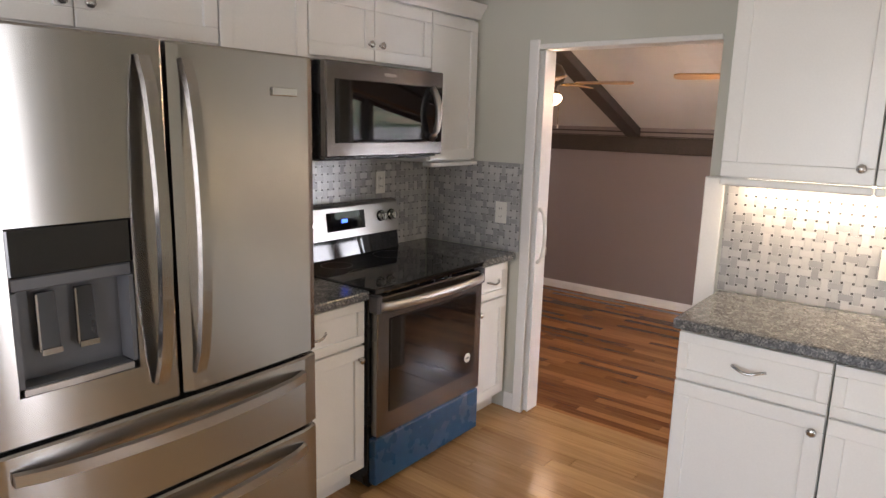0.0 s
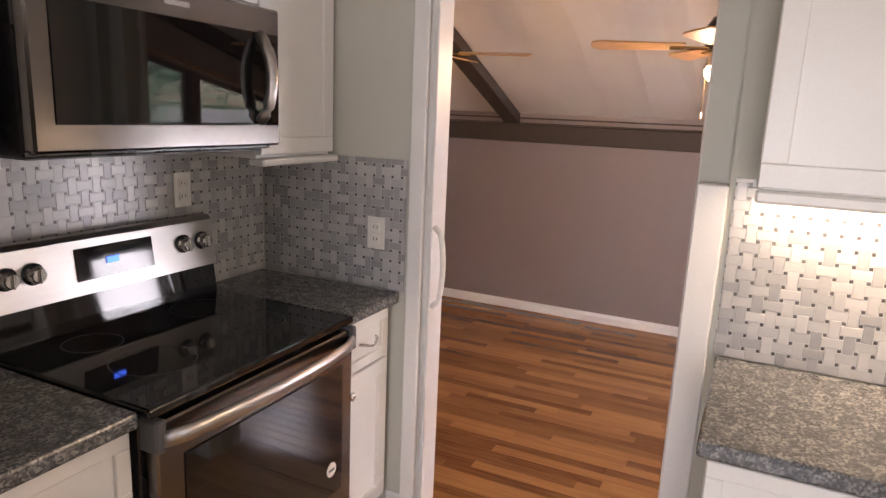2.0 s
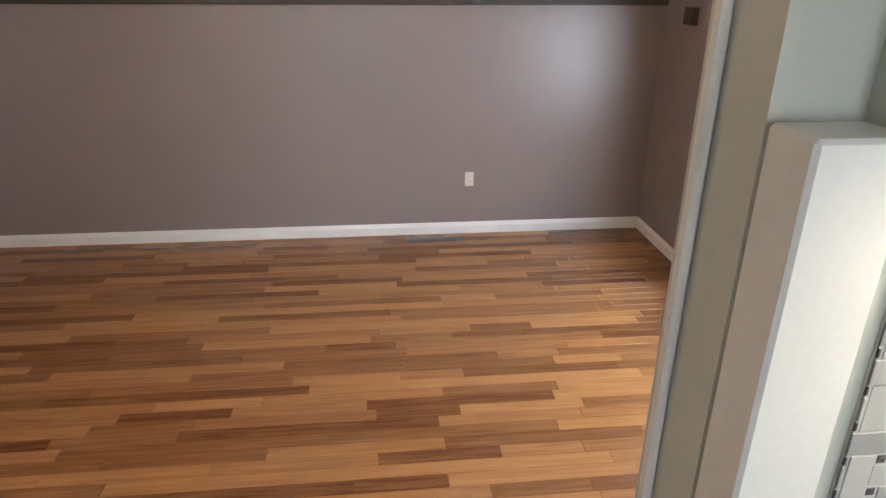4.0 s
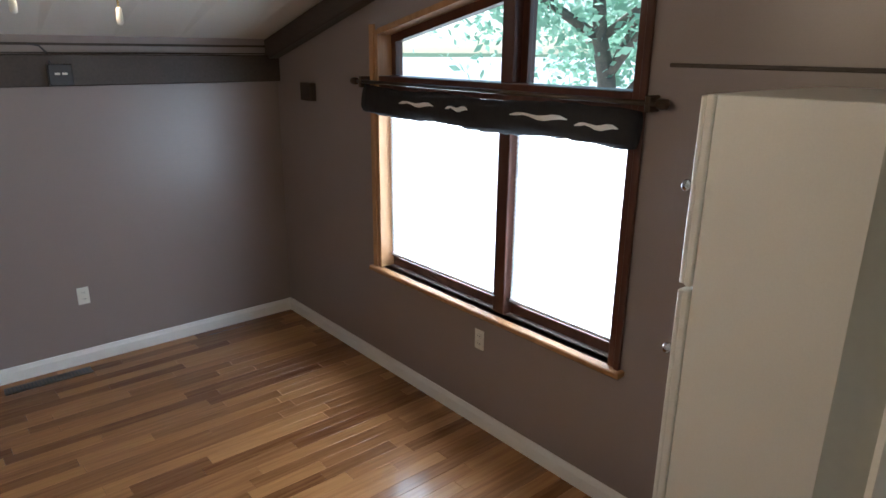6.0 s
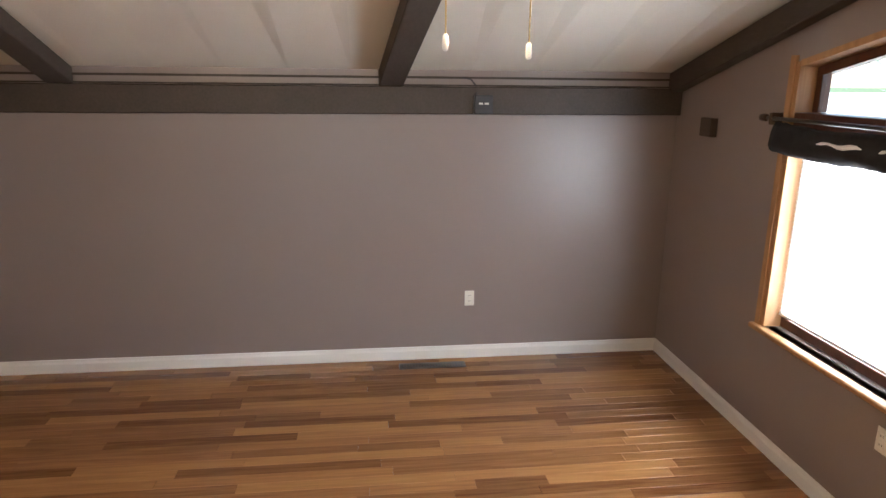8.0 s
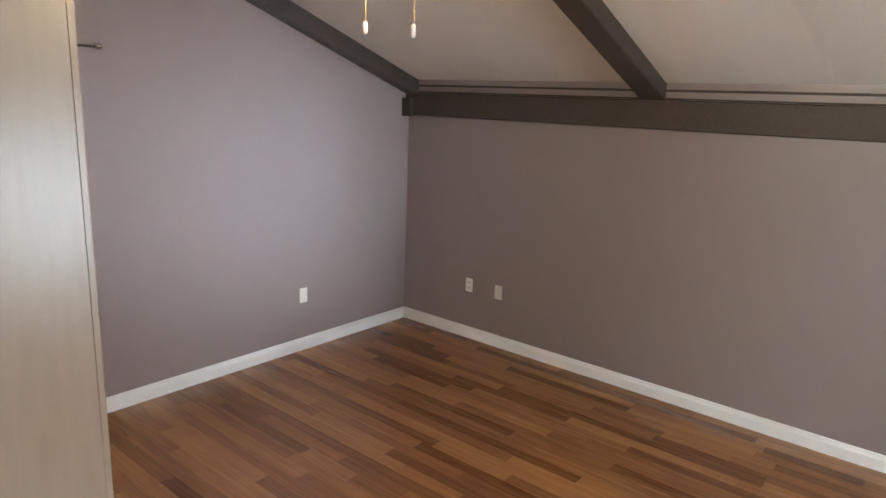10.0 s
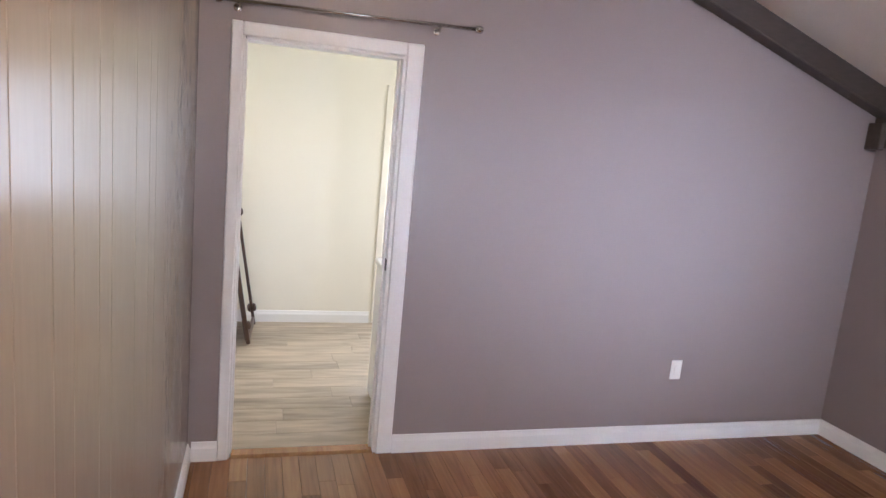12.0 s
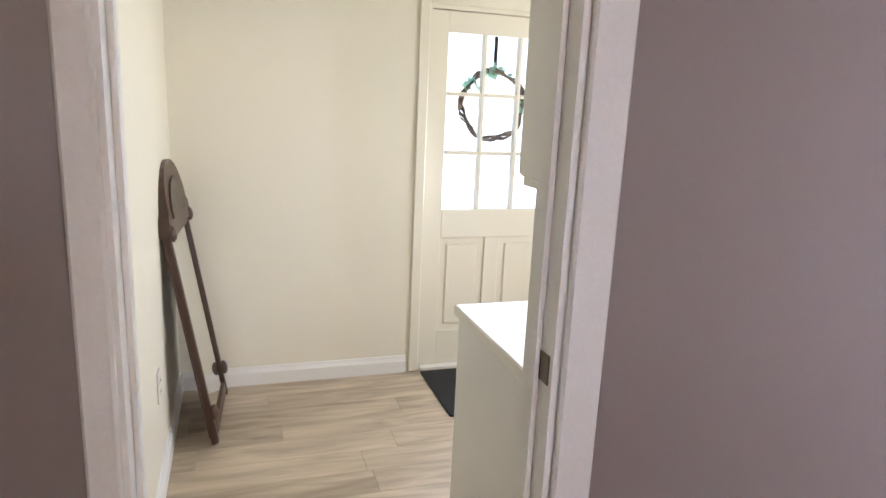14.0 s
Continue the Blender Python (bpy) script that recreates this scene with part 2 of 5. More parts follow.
RUBBER = mat("black_door_mat", (0.012, 0.012, 0.013), 0.9, vary=0.3, scale=40, fine=300, bump=0.6, dist=0.004)
MIRROR = mat("mirror_silver", (0.86, 0.88, 0.88), 0.01, metal=1.0, vary=0.01, bump=0, rough_vary=0.01)
GLASS = glass_mat("window_glass")
LAMPGLASS = glow_mat("lit_frosted_glass", (1.0, 0.83, 0.55), 4.0)
LED = glow_mat("led_strip", (1.0, 0.80, 0.50), 6.0)
DISPLAY = glow_mat("blue_display_digits", (0.05, 0.15, 0.9), 1.2)
LEAF = random_mat("leaf", (0.11, 0.22, 0.13), (0.20, 0.34, 0.20), 0.5, True, bump=0)


def let_light_through(m, color, share):
    """Thin leaves pass part of the light on."""
    t, p = nodes_of(m)
    tr, mx = t.nodes.new("ShaderNodeBsdfTranslucent"), t.nodes.new("ShaderNodeMixShader")
    tr.inputs[0].default_value, mx.inputs[0].default_value = (*color, 1), share
    t.links.new(p.outputs[0], mx.inputs[1]), t.links.new(tr.outputs[0], mx.inputs[2])
    t.links.new(mx.outputs[0], t.nodes["Material Output"].inputs[0])


let_light_through(LEAF, (0.42, 0.62, 0.46), 0.7)
BARK = mat("bark", (0.16, 0.13, 0.10), 0.9, vary=0.3, scale=8, fine=40, bump=0.6, dist=0.01)
# pale enough for the added slabs outside to come out white in the sun
PALEGROUND = mat("pale_added_ground", (0.50, 0.49, 0.46), 0.9, vary=0.12, scale=1.5, fine=60, bump=0.3)
GRASS = mat("lawn", (0.06, 0.11, 0.035), 0.9, vary=0.3, scale=0.7, fine=20, bump=0.5, dist=0.02)


def blind_mat():
    m = bpy.data.materials.new("white_blind")
    t, b = nodes_of(m)
    b.inputs["Base Color"].default_value = (0.85, 0.85, 0.84, 1)
    b.inputs["Roughness"].default_value = 0.6
    tr = t.nodes.new("ShaderNodeBsdfTranslucent")
    tr.inputs[0].default_value = (0.95, 0.95, 0.95, 1)
    mx = t.nodes.new("ShaderNodeMixShader")
    mx.inputs[0].default_value = 0.8
    t.links.new(b.outputs[0], mx.inputs[1]), t.links.new(tr.outputs[0], mx.inputs[2])
    t.links.new(mx.outputs[0], t.nodes["Material Output"].inputs[0])
    return m


BLIND = blind_mat()

# mesh helpers
BASES = {}


def thing(name, at=(0, 0, 0), label="", category="", group="", kind=""):
    o = new(name)
    o.location = at
    o.empty_display_size = 0.05
    BASES[o.name] = Vector(at)
    return tagged(o, label, category, group, kind)


def part(name, bm, material, parent=None, label="", category="", group="", kind="", smooth=False):
    """One mesh object from a bmesh in world coordinates."""
    me = bpy.data.meshes.new(name)
    base = BASES[parent.name] if parent else Vector((0, 0, 0))
    if parent:
        bmesh.ops.translate(bm, vec=-base, verts=bm.verts)
    bmesh.ops.recalc_face_normals(bm, faces=bm.faces)
    if smooth:
        for f in bm.faces:
            f.smooth = True
    bm.to_mesh(me)
    bm.free()
    me.materials.append(material)
    o = new(name, me)
    if parent:
        o.parent = parent
    BASES[o.name] = base
    return tagged(o, label, category, group, kind)


def box(x0, x1, y0, y1, z0, z1, bevel=0.0, bm=None, seg=1):
    out = bm or bmesh.new()
    vs = [out.verts.new((x, y, z)) for x in (x0, x1) for y in (y0, y1) for z in (z0, z1)]
    fs = [out.faces.new([vs[i] for i in q]) for q in ((0, 1, 3, 2), (4, 6, 7, 5), (0, 4, 5, 1), (2, 3, 7, 6), (0, 2, 6, 4), (1, 5, 7, 3))]
    if bevel:
        es = list({e for f in fs for e in f.edges})
        bmesh.ops.bevel(out, geom=es, offset=bevel, segments=seg, affect="EDGES", profile=0.5)
    return out


def prism(points, axis, a0, a1, bm=None):
    """Extrude a polygon of 2D points along an axis: x -> (y, z), y -> (x, z), z -> (x, y)."""
    out = bm or bmesh.new()

    def at(p, a):
        return {"x": (a, p[0], p[1]), "y": (p[0], a, p[1]), "z": (p[0], p[1], a)}[axis]

    A = [out.verts.new(at(p, a0)) for p in points]
    B = [out.verts.new(at(p, a1)) for p in points]
    out.faces.new(A), out.faces.new(B[::-1])
    for i in range(len(points)):
        j = (i + 1) % len(points)
        out.faces.new((A[i], A[j], B[j], B[i]))
    return out


def tube(points, r, sides=10, bm=None, squash=1.0):
    """A round bar along a line of points."""
    out = bm or bmesh.new()
    pts = [Vector(p) for p in points]
    rings = []
    for i, p in enumerate(pts):
        d = (pts[min(i + 1, len(pts) - 1)] - pts[max(i - 1, 0)]).normalized()
        u = d.orthogonal().normalized() if abs(d.z) > 0.9 else d.cross(Vector((0, 0, 1))).normalized()
        v = d.cross(u)
        rr = r[i] if isinstance(r, (list, tuple)) else r
        rings.append([out.verts.new(p + (u * math.cos(a) * squash + v * math.sin(a)) * rr) for a in [2 * math.pi * k / sides for k in range(sides)]])
    for a, b in zip(rings, rings[1:]):
        for k in range(sides):
            out.faces.new((a[k], a[(k + 1) % sides], b[(k + 1) % sides], b[k]))
    out.faces.new(rings[0][::-1]), out.faces.new(rings[-1])
    return out


def lathe(profile, at, axis="z", sides=24, bm=None, caps=True):
    """Turn a profile of (radius, height) round an axis through a point."""
    out = bm or bmesh.new()
    rings = []
    for r, h in profile:
        ring = []
        for k in range(sides):
            a = 2 * math.pi * k / sides
            c, s = r * math.cos(a), r * math.sin(a)
            p = {"z": (c, s, h), "x": (h, c, s), "y": (c, h, s)}[axis]
            ring.append(out.verts.new((at[0] + p[0], at[1] + p[1], at[2] + p[2])))
        rings.append(ring)
    for a, b in zip(rings, rings[1:]):
        for k in range(sides):
            out.faces.new((a[k], a[(k + 1) % sides], b[(k + 1) % sides], b[k]))
    if caps:
        out.faces.new(rings[0][::-1]), out.faces.new(rings[-1])
    return out


def structure(name, bm, material, label, category):
    return part(name, bm, material, None, label, category, kind="structure")


# the plan: z = 0 is the lower room's floor; the kitchen and its door wall lie one short flight higher
KF = 0.56
LONG, WIN, END = 4.7, 3.58, -2.848
EAVE = 2.15
KC = 2.98


def pitch(x):
    """The old roof has settled: it rises less steeply towards the window wall."""
    return 0.39 - (0.035 * x ** 0.95 if x > 0 else -0.016 * x)


def roof(y, x=0.0):
    return EAVE + pitch(x) * (LONG - y)


# floors: bare slabs under the boards
structure("floor_living", box(END - 0.12, WIN, 0.0, LONG, -0.2, -0.012), GROUT, "subfloor under oak strip boards", "floor")
structure("floor_kitchen", box(-0.1, 3.75, -5.0, 0.0, KF - 0.2, KF - 0.012), GROUT, "kitchen subfloor under oak boards coloured as sunlit", "floor")
structure("floor_entry", box(-5.4, END - 0.12, 0.7, 3.9, -0.2, -0.012), GROUT, "entry subfloor under pale plank boards", "floor")

# long wall and its ledge beam
structure("wall_long", box(END - 0.12, WIN + 0.15, LONG, LONG + 0.15, -0.2, 2.6), TAUPE, "long taupe painted wall with satin finish", "wall")


# window wall with one five-sided opening for the gable window
WY0, WY1, WZ0 = 1.535, 3.385, 0.722
WTOPL = 2.20
WSL = 0.21


def wtop(y):
    return WTOPL + WSL * (WY1 - y)


bm = bmesh.new()
box(WIN, WIN + 0.15, 0.0, WY0, -0.2, 4.2, bm=bm)
box(WIN, WIN + 0.15, WY1, LONG, -0.2, 4.2, bm=bm)
box(WIN, WIN + 0.15, WY0, WY1, -0.2, WZ0, bm=bm)
prism([(WY0, wtop(WY0)), (WY1, wtop(WY1)), (WY1, 4.2), (WY0, 4.2)], "x", WIN, WIN + 0.15, bm=bm)
structure("wall_window", bm, TAUPE, "taupe painted gable wall round the window", "wall")

# end wall with the entry doorway
DY0, DY1, DZ = 1.014, 1.767, 2.043
bm = bmesh.new()
box(END - 0.12, END, 0.12, DY0, -0.2, 4.0, bm=bm)
box(END - 0.12, END, DY1, LONG, -0.2, 4.0, bm=bm)
box(END - 0.12, END, DY0, DY1, DZ, 4.0, bm=bm)
structure("wall_end", bm, TAUPE, "mauve taupe painted end wall with doorway", "wall")

# door wall between kitchen and lower room
KX0, KX1, KZ = 0.70, 1.615, 2.548
bm = bmesh.new()
box(-0.1, KX0, 0.0, 0.12, -0.2, 4.0, bm=bm)
box(KX1, 3.9, 0.0, 0.12, -0.2, 4.0, bm=bm)
box(KX0, KX1, 0.0, 0.12, KZ, 4.0, bm=bm)
box(KX0, KX1, 0.0, 0.12, -0.2, KF - 0.012, bm=bm)
box(KX1 + 0.085, 3.75, -0.06, 0.0, KF - 0.2, KC, bm=bm)
structure("wall_door", bm, SAGE, "pale sage wall with doorway between kitchen and lower room", "wall")

# panelled partition beside the steps
PY, PX = 0.832, 0.13
bm = box(END, PX, PY - 0.10, PY - 0.012, -0.2, 4.0)
box(PX - 0.09, PX, 0.12, PY - 0.10, -0.2, 4.0, bm=bm)
structure("wall_panelled", bm, IVORY, "partition behind ivory painted panelling", "wall")

# kitchen walls
structure("wall_stove", box(-0.1, 0.0, -5.0, 0.0, KF - 0.2, 3.2), SAGE, "pale sage kitchen wall behind the range", "wall")
bm = bmesh.new()
box(3.75, 3.87, -5.0, -1.96, KF - 0.2, 3.2, bm=bm)
box(3.75, 3.87, -1.74, 0.0, KF - 0.2, 3.2, bm=bm)
box(3.75, 3.87, -1.96, -1.74, KF - 0.2, KF + 0.06, bm=bm)
box(3.75, 3.87, -1.96, -1.74, 2.70, 3.2, bm=bm)
structure("wall_kitchen_east", bm, SAGE, "pale sage kitchen wall with a window opening", "wall")
# unseen back wall; its wide opening is added to let light in
bm = box(-0.1, 1.2, -5.12, -5.0, KF - 0.2, 3.2)
box(2.8, 3.87, -5.12, -5.0, KF - 0.2, 3.2, bm=bm)
box(1.2, 2.8, -5.12, -5.0, KF + 2.05, 3.2, bm=bm)
box(1.2, 2.8, -5.12, -5.0, KF - 0.2, KF, bm=bm)
structure("wall_kitchen_back", bm, SAGE, "unseen pale sage kitchen back wall with a wide opening added for light", "wall")
structure("ceiling_kitchen", box(-0.1, 3.87, -5.12, 0.0, KC, KC + 0.1), CEIL, "off-white kitchen ceiling", "ceiling")

# sloping ceiling of the lower room
bm = bmesh.new()
ribs = []
for k in range(17):
    xr = END - 0.12 + (WIN + 0.27 - END) * k / 16
    ribs.append([bm.verts.new((xr, yy, roof(yy, xr) + up)) for yy, up in ((0.0, 0.0), (LONG + 0.15, 0.0), (LONG + 0.15, 0.12), (0.0, 0.12))])
for r0, r1 in zip(ribs, ribs[1:]):
    for k in range(4):
        bm.faces.new((r0[k], r0[(k + 1) % 4], r1[(k + 1) % 4], r1[k]))
bm.faces.new(ribs[0]), bm.faces.new(ribs[-1][::-1])
structure("ceiling_living", bm, CEIL, "sloping off-white plaster ceiling between beams", "ceiling")

# entry room shell
structure("wall_entry_left", box(-5.4, END - 0.12, 0.78, 0.90, -0.2, 2.6), CREAM, "cream painted entry wall", "wall")
FX = -5.19
EY0, EY1, EZ = 2.15, 3.03, 2.0
bm = bmesh.new()
box(FX - 0.14, FX, 0.90, EY0, -0.2, 2.6, bm=bm)
box(FX - 0.14, FX, EY1, 3.9, -0.2, 2.6, bm=bm)
box(FX - 0.14, FX, EY0, EY1, EZ, 2.6, bm=bm)
structure("wall_entry_far", bm, CREAM, "cream painted entry wall round the outside door", "wall")
# hidden side wall; the opening in it is added for the entry's light
bm = bmesh.new()
box(FX, -4.6, 3.78, 3.9, -0.2, 2.6, bm=bm)
box(-3.6, END - 0.12, 3.78, 3.9, -0.2, 2.6, bm=bm)
box(-4.6, -3.6, 3.78, 3.9, -0.2, 0.95, bm=bm)
box(-4.6, -3.6, 3.78, 3.9, 2.05, 2.6, bm=bm)
structure("wall_entry_right", bm, CREAM, "unseen cream painted entry wall with an opening added for light", "wall")
structure("ceiling_entry", box(FX - 0.14, END - 0.12, 0.78, 3.9, 2.45, 2.55), CEIL, "off-white entry ceiling", "ceiling")
structure("wall_entry_inner", box(END - 0.125, END - 0.1201, DY1 + 0.02, 3.78, -0.1, 2.45), CREAM, "cream paint on the entry side", "wall")

# baseboards
def baseboard(name, axis, a0, a1, face, sign, z0=0.0):
    """Moulded white baseboard along an axis; sign says to which side of the face it stands."""
    prof = [(0, 0), (0.016, 0), (0.016, 0.068), (0.010, 0.082), (0.006, 0.098), (0, 0.10)]
    pts = [(face + sign * d, z0 + h) for d, h in prof]
    structure(name, prism(pts, axis, a0, a1), WHITE, "white moulded baseboard with a stepped top", "baseboard")


baseboard("baseboard_long", "x", END, WIN, LONG, -1)
baseboard("baseboard_window", "y", 0.89, LONG - 0.017, WIN, -1)
baseboard("baseboard_end_right", "y", DY1 + 0.082, LONG - 0.017, END, 1)
baseboard("baseboard_end_left", "y", PY + 0.016, DY0 - 0.047, END, 1)
baseboard("baseboard_panelled", "x", END + 0.017, PX, PY, 1)
baseboard("baseboard_entry_left", "x", FX, END - 0.125, 0.90, 1)
baseboard("baseboard_entry_far", "y", 0.917, EY0 - 0.06, FX, 1)

# ledge beam along the long wall, ceiling beams, thin raceway on top
def ledge():
    t = thing("ledge_beam", (0, LONG, 1.835), "dark taupe-brown ledge beam along the top of the long wall", "beam", kind="structure")
    part("beam", box(END + 0.0, WIN, LONG - 0.055, LONG - 0.002, 1.852, 2.04, 0.006), BEAM, t)
    part("end_block", box(END + 0.002, END + 0.10, LONG - 0.10, LONG - 0.056, 1.84, 1.995, 0.005), BEAM, t)
    part("raceway", box(END + 0.01, WIN, LONG - 0.016, LONG - 0.002, 2.092, 2.107, 0.003), BEAM, t, "thin painted cable strip")
    part("raceway_low", box(END + 0.01, WIN, LONG - 0.012, LONG - 0.002, 2.043, 2.053, 0.002), BEAM, t)


ledge()


def rake_beam(x0, x1, depth, label, skew=0.0):
    """Beam that follows the slope of the ceiling from the long wall up."""
    y1, y0 = LONG - 0.002, 0.13
    bot = roof(LONG) - depth

    def under(y):
        return min(roof(y, x0), roof(y, x1)) - 0.004

    pts = [(y1, under(y1)), (y0, under(y0)), (y0, roof(y0, x1) - depth), (y1, bot)]
    t = thing("ceiling_beam", ((x0 + x1) / 2, y1, bot), label, "beam", group="sloping ceiling beams")
    bm = prism(pts, "x", x0, x1)
    for v in bm.verts:
        v.co.x += skew * (y1 - v.co.y)
        if v.co.z > bot + 0.02 and v.co.y < 1.0:
            v.co.z += roof(v.co.y, v.co.x) - roof(v.co.y, v.co.x - skew * (y1 - v.co.y))
    bmesh.ops.bevel(bm, geom=list(bm.edges), offset=0.006, segments=1, affect="EDGES")
    part("timber", bm, BEAM, t)


for xb, skew in ((1.40, 0.09), (-0.745, 0.0)):
    rake_beam(xb, xb + 0.165, 0.12, "dark brown stained timber beam on the sloping ceiling", skew)
rake_beam(END + 0.004, END + 0.11, 0.14, "dark brown beam where ceiling meets end wall")
rake_beam(WIN - 0.09, WIN - 0.004, 0.15, "dark brown beam over the gable window")

# gable window
WX = WIN


def gable_window():
    t = thing("window_1", (WX, (WY0 + WY1) / 2, WZ0), "reddish stained wood gable window with sloping top, two blinds below and bare glass above", "window", kind="structure")
    d0, d1 = WX - 0.015, WX + 0.149
    jy0, jy1 = WY0, WY1

    def slant(y0, y1, a, b, x0, x1):
        return prism([(y0, wtop(y0) - b), (y1, wtop(y1) - b), (y1, wtop(y1) - a), (y0, wtop(y0) - a)], "x", x0, x1)

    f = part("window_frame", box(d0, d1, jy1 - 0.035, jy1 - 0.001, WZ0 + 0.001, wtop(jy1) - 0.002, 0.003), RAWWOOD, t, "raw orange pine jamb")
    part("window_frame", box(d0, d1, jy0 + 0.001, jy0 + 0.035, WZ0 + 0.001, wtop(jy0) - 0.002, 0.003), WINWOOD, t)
    part("window_frame", slant(jy0 + 0.035, jy1 - 0.035, 0.002, 0.035, d0, d1), RAWWOOD, t)
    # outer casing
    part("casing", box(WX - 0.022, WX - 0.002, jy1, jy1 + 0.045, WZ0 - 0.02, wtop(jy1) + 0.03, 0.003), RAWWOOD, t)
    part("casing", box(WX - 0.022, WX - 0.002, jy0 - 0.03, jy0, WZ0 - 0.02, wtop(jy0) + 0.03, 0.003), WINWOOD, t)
    part("window_sill", box(WX - 0.05, WX + 0.06, jy0 - 0.05, jy1 + 0.06, WZ0 - 0.03, WZ0, 0.006), RAWWOOD, t, "worn pine sill")
    part("apron", box(WX - 0.018, WX - 0.002, jy0 - 0.03, jy1 + 0.045, WZ0 - 0.05, WZ0 - 0.031, 0.003), WINWOOD, t)
    s0, s1 = WX + 0.085, WX + 0.14
    mid = 2.32
    rail0, rail1 = 1.855, 1.937
    part("transom", box(WX - 0.012, s1, jy0 + 0.036, jy1 - 0.036, rail0, rail1, 0.004), WINWOOD, t)
    part("mullion", box(WX + 0.03, s1, mid - 0.04, mid + 0.04, WZ0 + 0.002, rail0 - 0.001, 0.004), WINWOOD, t)
    part("mullion", box(WX + 0.03, s1, mid - 0.04, mid + 0.04, rail1 + 0.001, wtop(mid) - 0.04, 0.004), WINWOOD, t)
    # sashes
    for a, b in ((jy0 + 0.037, mid - 0.041), (mid + 0.041, jy1 - 0.037)):
        part("sash", box(s0, s1, a, b, WZ0 + 0.003, WZ0 + 0.06, 0.003), WINWOOD, t)
        part("sash", box(s0, s1, a, a + 0.045, WZ0 + 0.061, rail0 - 0.002, 0.003), WINWOOD, t)
        part("sash", box(s0, s1, b - 0.045, b, WZ0 + 0.061, rail0 - 0.002, 0.003), WINWOOD, t)
        part("sash", box(s0, s1, a, a + 0.045, rail1 + 0.002, wtop(a) - 0.075, 0.003), WINWOOD, t)
        part("sash", box(s0, s1, b - 0.045, b, rail1 + 0.002, wtop(b) - 0.075, 0.003), WINWOOD, t)
        part("sash", slant(a, b, 0.037, 0.085, s0, s1), WINWOOD, t)
        p = part("pane", box(WX + 0.108, WX + 0.112, a + 0.046, b - 0.046, WZ0 + 0.061, rail0 - 0.003), GLASS, t)
        p.visible_shadow = False
        p = part("pane", prism([(a + 0.046, rail1 + 0.002), (b - 0.046, rail1 + 0.002), (b - 0.046, wtop(b - 0.046) - 0.086), (a + 0.046, wtop(a + 0.046) - 0.086)], "x", WX + 0.108, WX + 0.112), GLASS, t)
        p.visible_shadow = False
    return mid, rail0


MID, RAIL = gable_window()


def blind(y0, y1, z0, z1):
    bx = WX + 0.066
    t = thing("window_blind", (bx + 0.008, (y0 + y1) / 2, z0), "white slatted mini blind let down over the lower pane", "blind", group="blinds in the gable window")
    part("head_rail", box(bx - 0.004, bx + 0.018, y0, y1, z1 - 0.03, z1, 0.002), WHITE, t)
    part("bottom_rail", box(bx - 0.004, bx + 0.016, y0, y1, z0, z0 + 0.018, 0.004), WHITE, t)
    bm = bmesh.new()
    z = z0 + 0.024
    while z < z1 - 0.035:
        c = [bm.verts.new((bx + 0.004 + dx, yy, z + dz)) for yy in (y0 + 0.004, y1 - 0.004) for dx, dz in ((-0.005, 0.0), (0.002, 0.014), (0.004, 0.027))]
        bm.faces.new((c[0], c[1], c[4], c[3])), bm.faces.new((c[1], c[2], c[5], c[4]))
        z += 0.0245
    part("slats", bm, BLIND, t, kind="stuff")
    for yy in (y0 + 0.15, y1 - 0.15):
        part("ladder_cord", tube([(bx - 0.006, yy, z0 + 0.02), (bx - 0.006, yy, z1 - 0.03)], 0.0012, 5), WHITE, t)


blind(WY0 + 0.04, MID - 0.05, WZ0 + 0.075, RAIL - 0.006)
blind(MID + 0.05, WY1 - 0.04, WZ0 + 0.075, RAIL - 0.006)


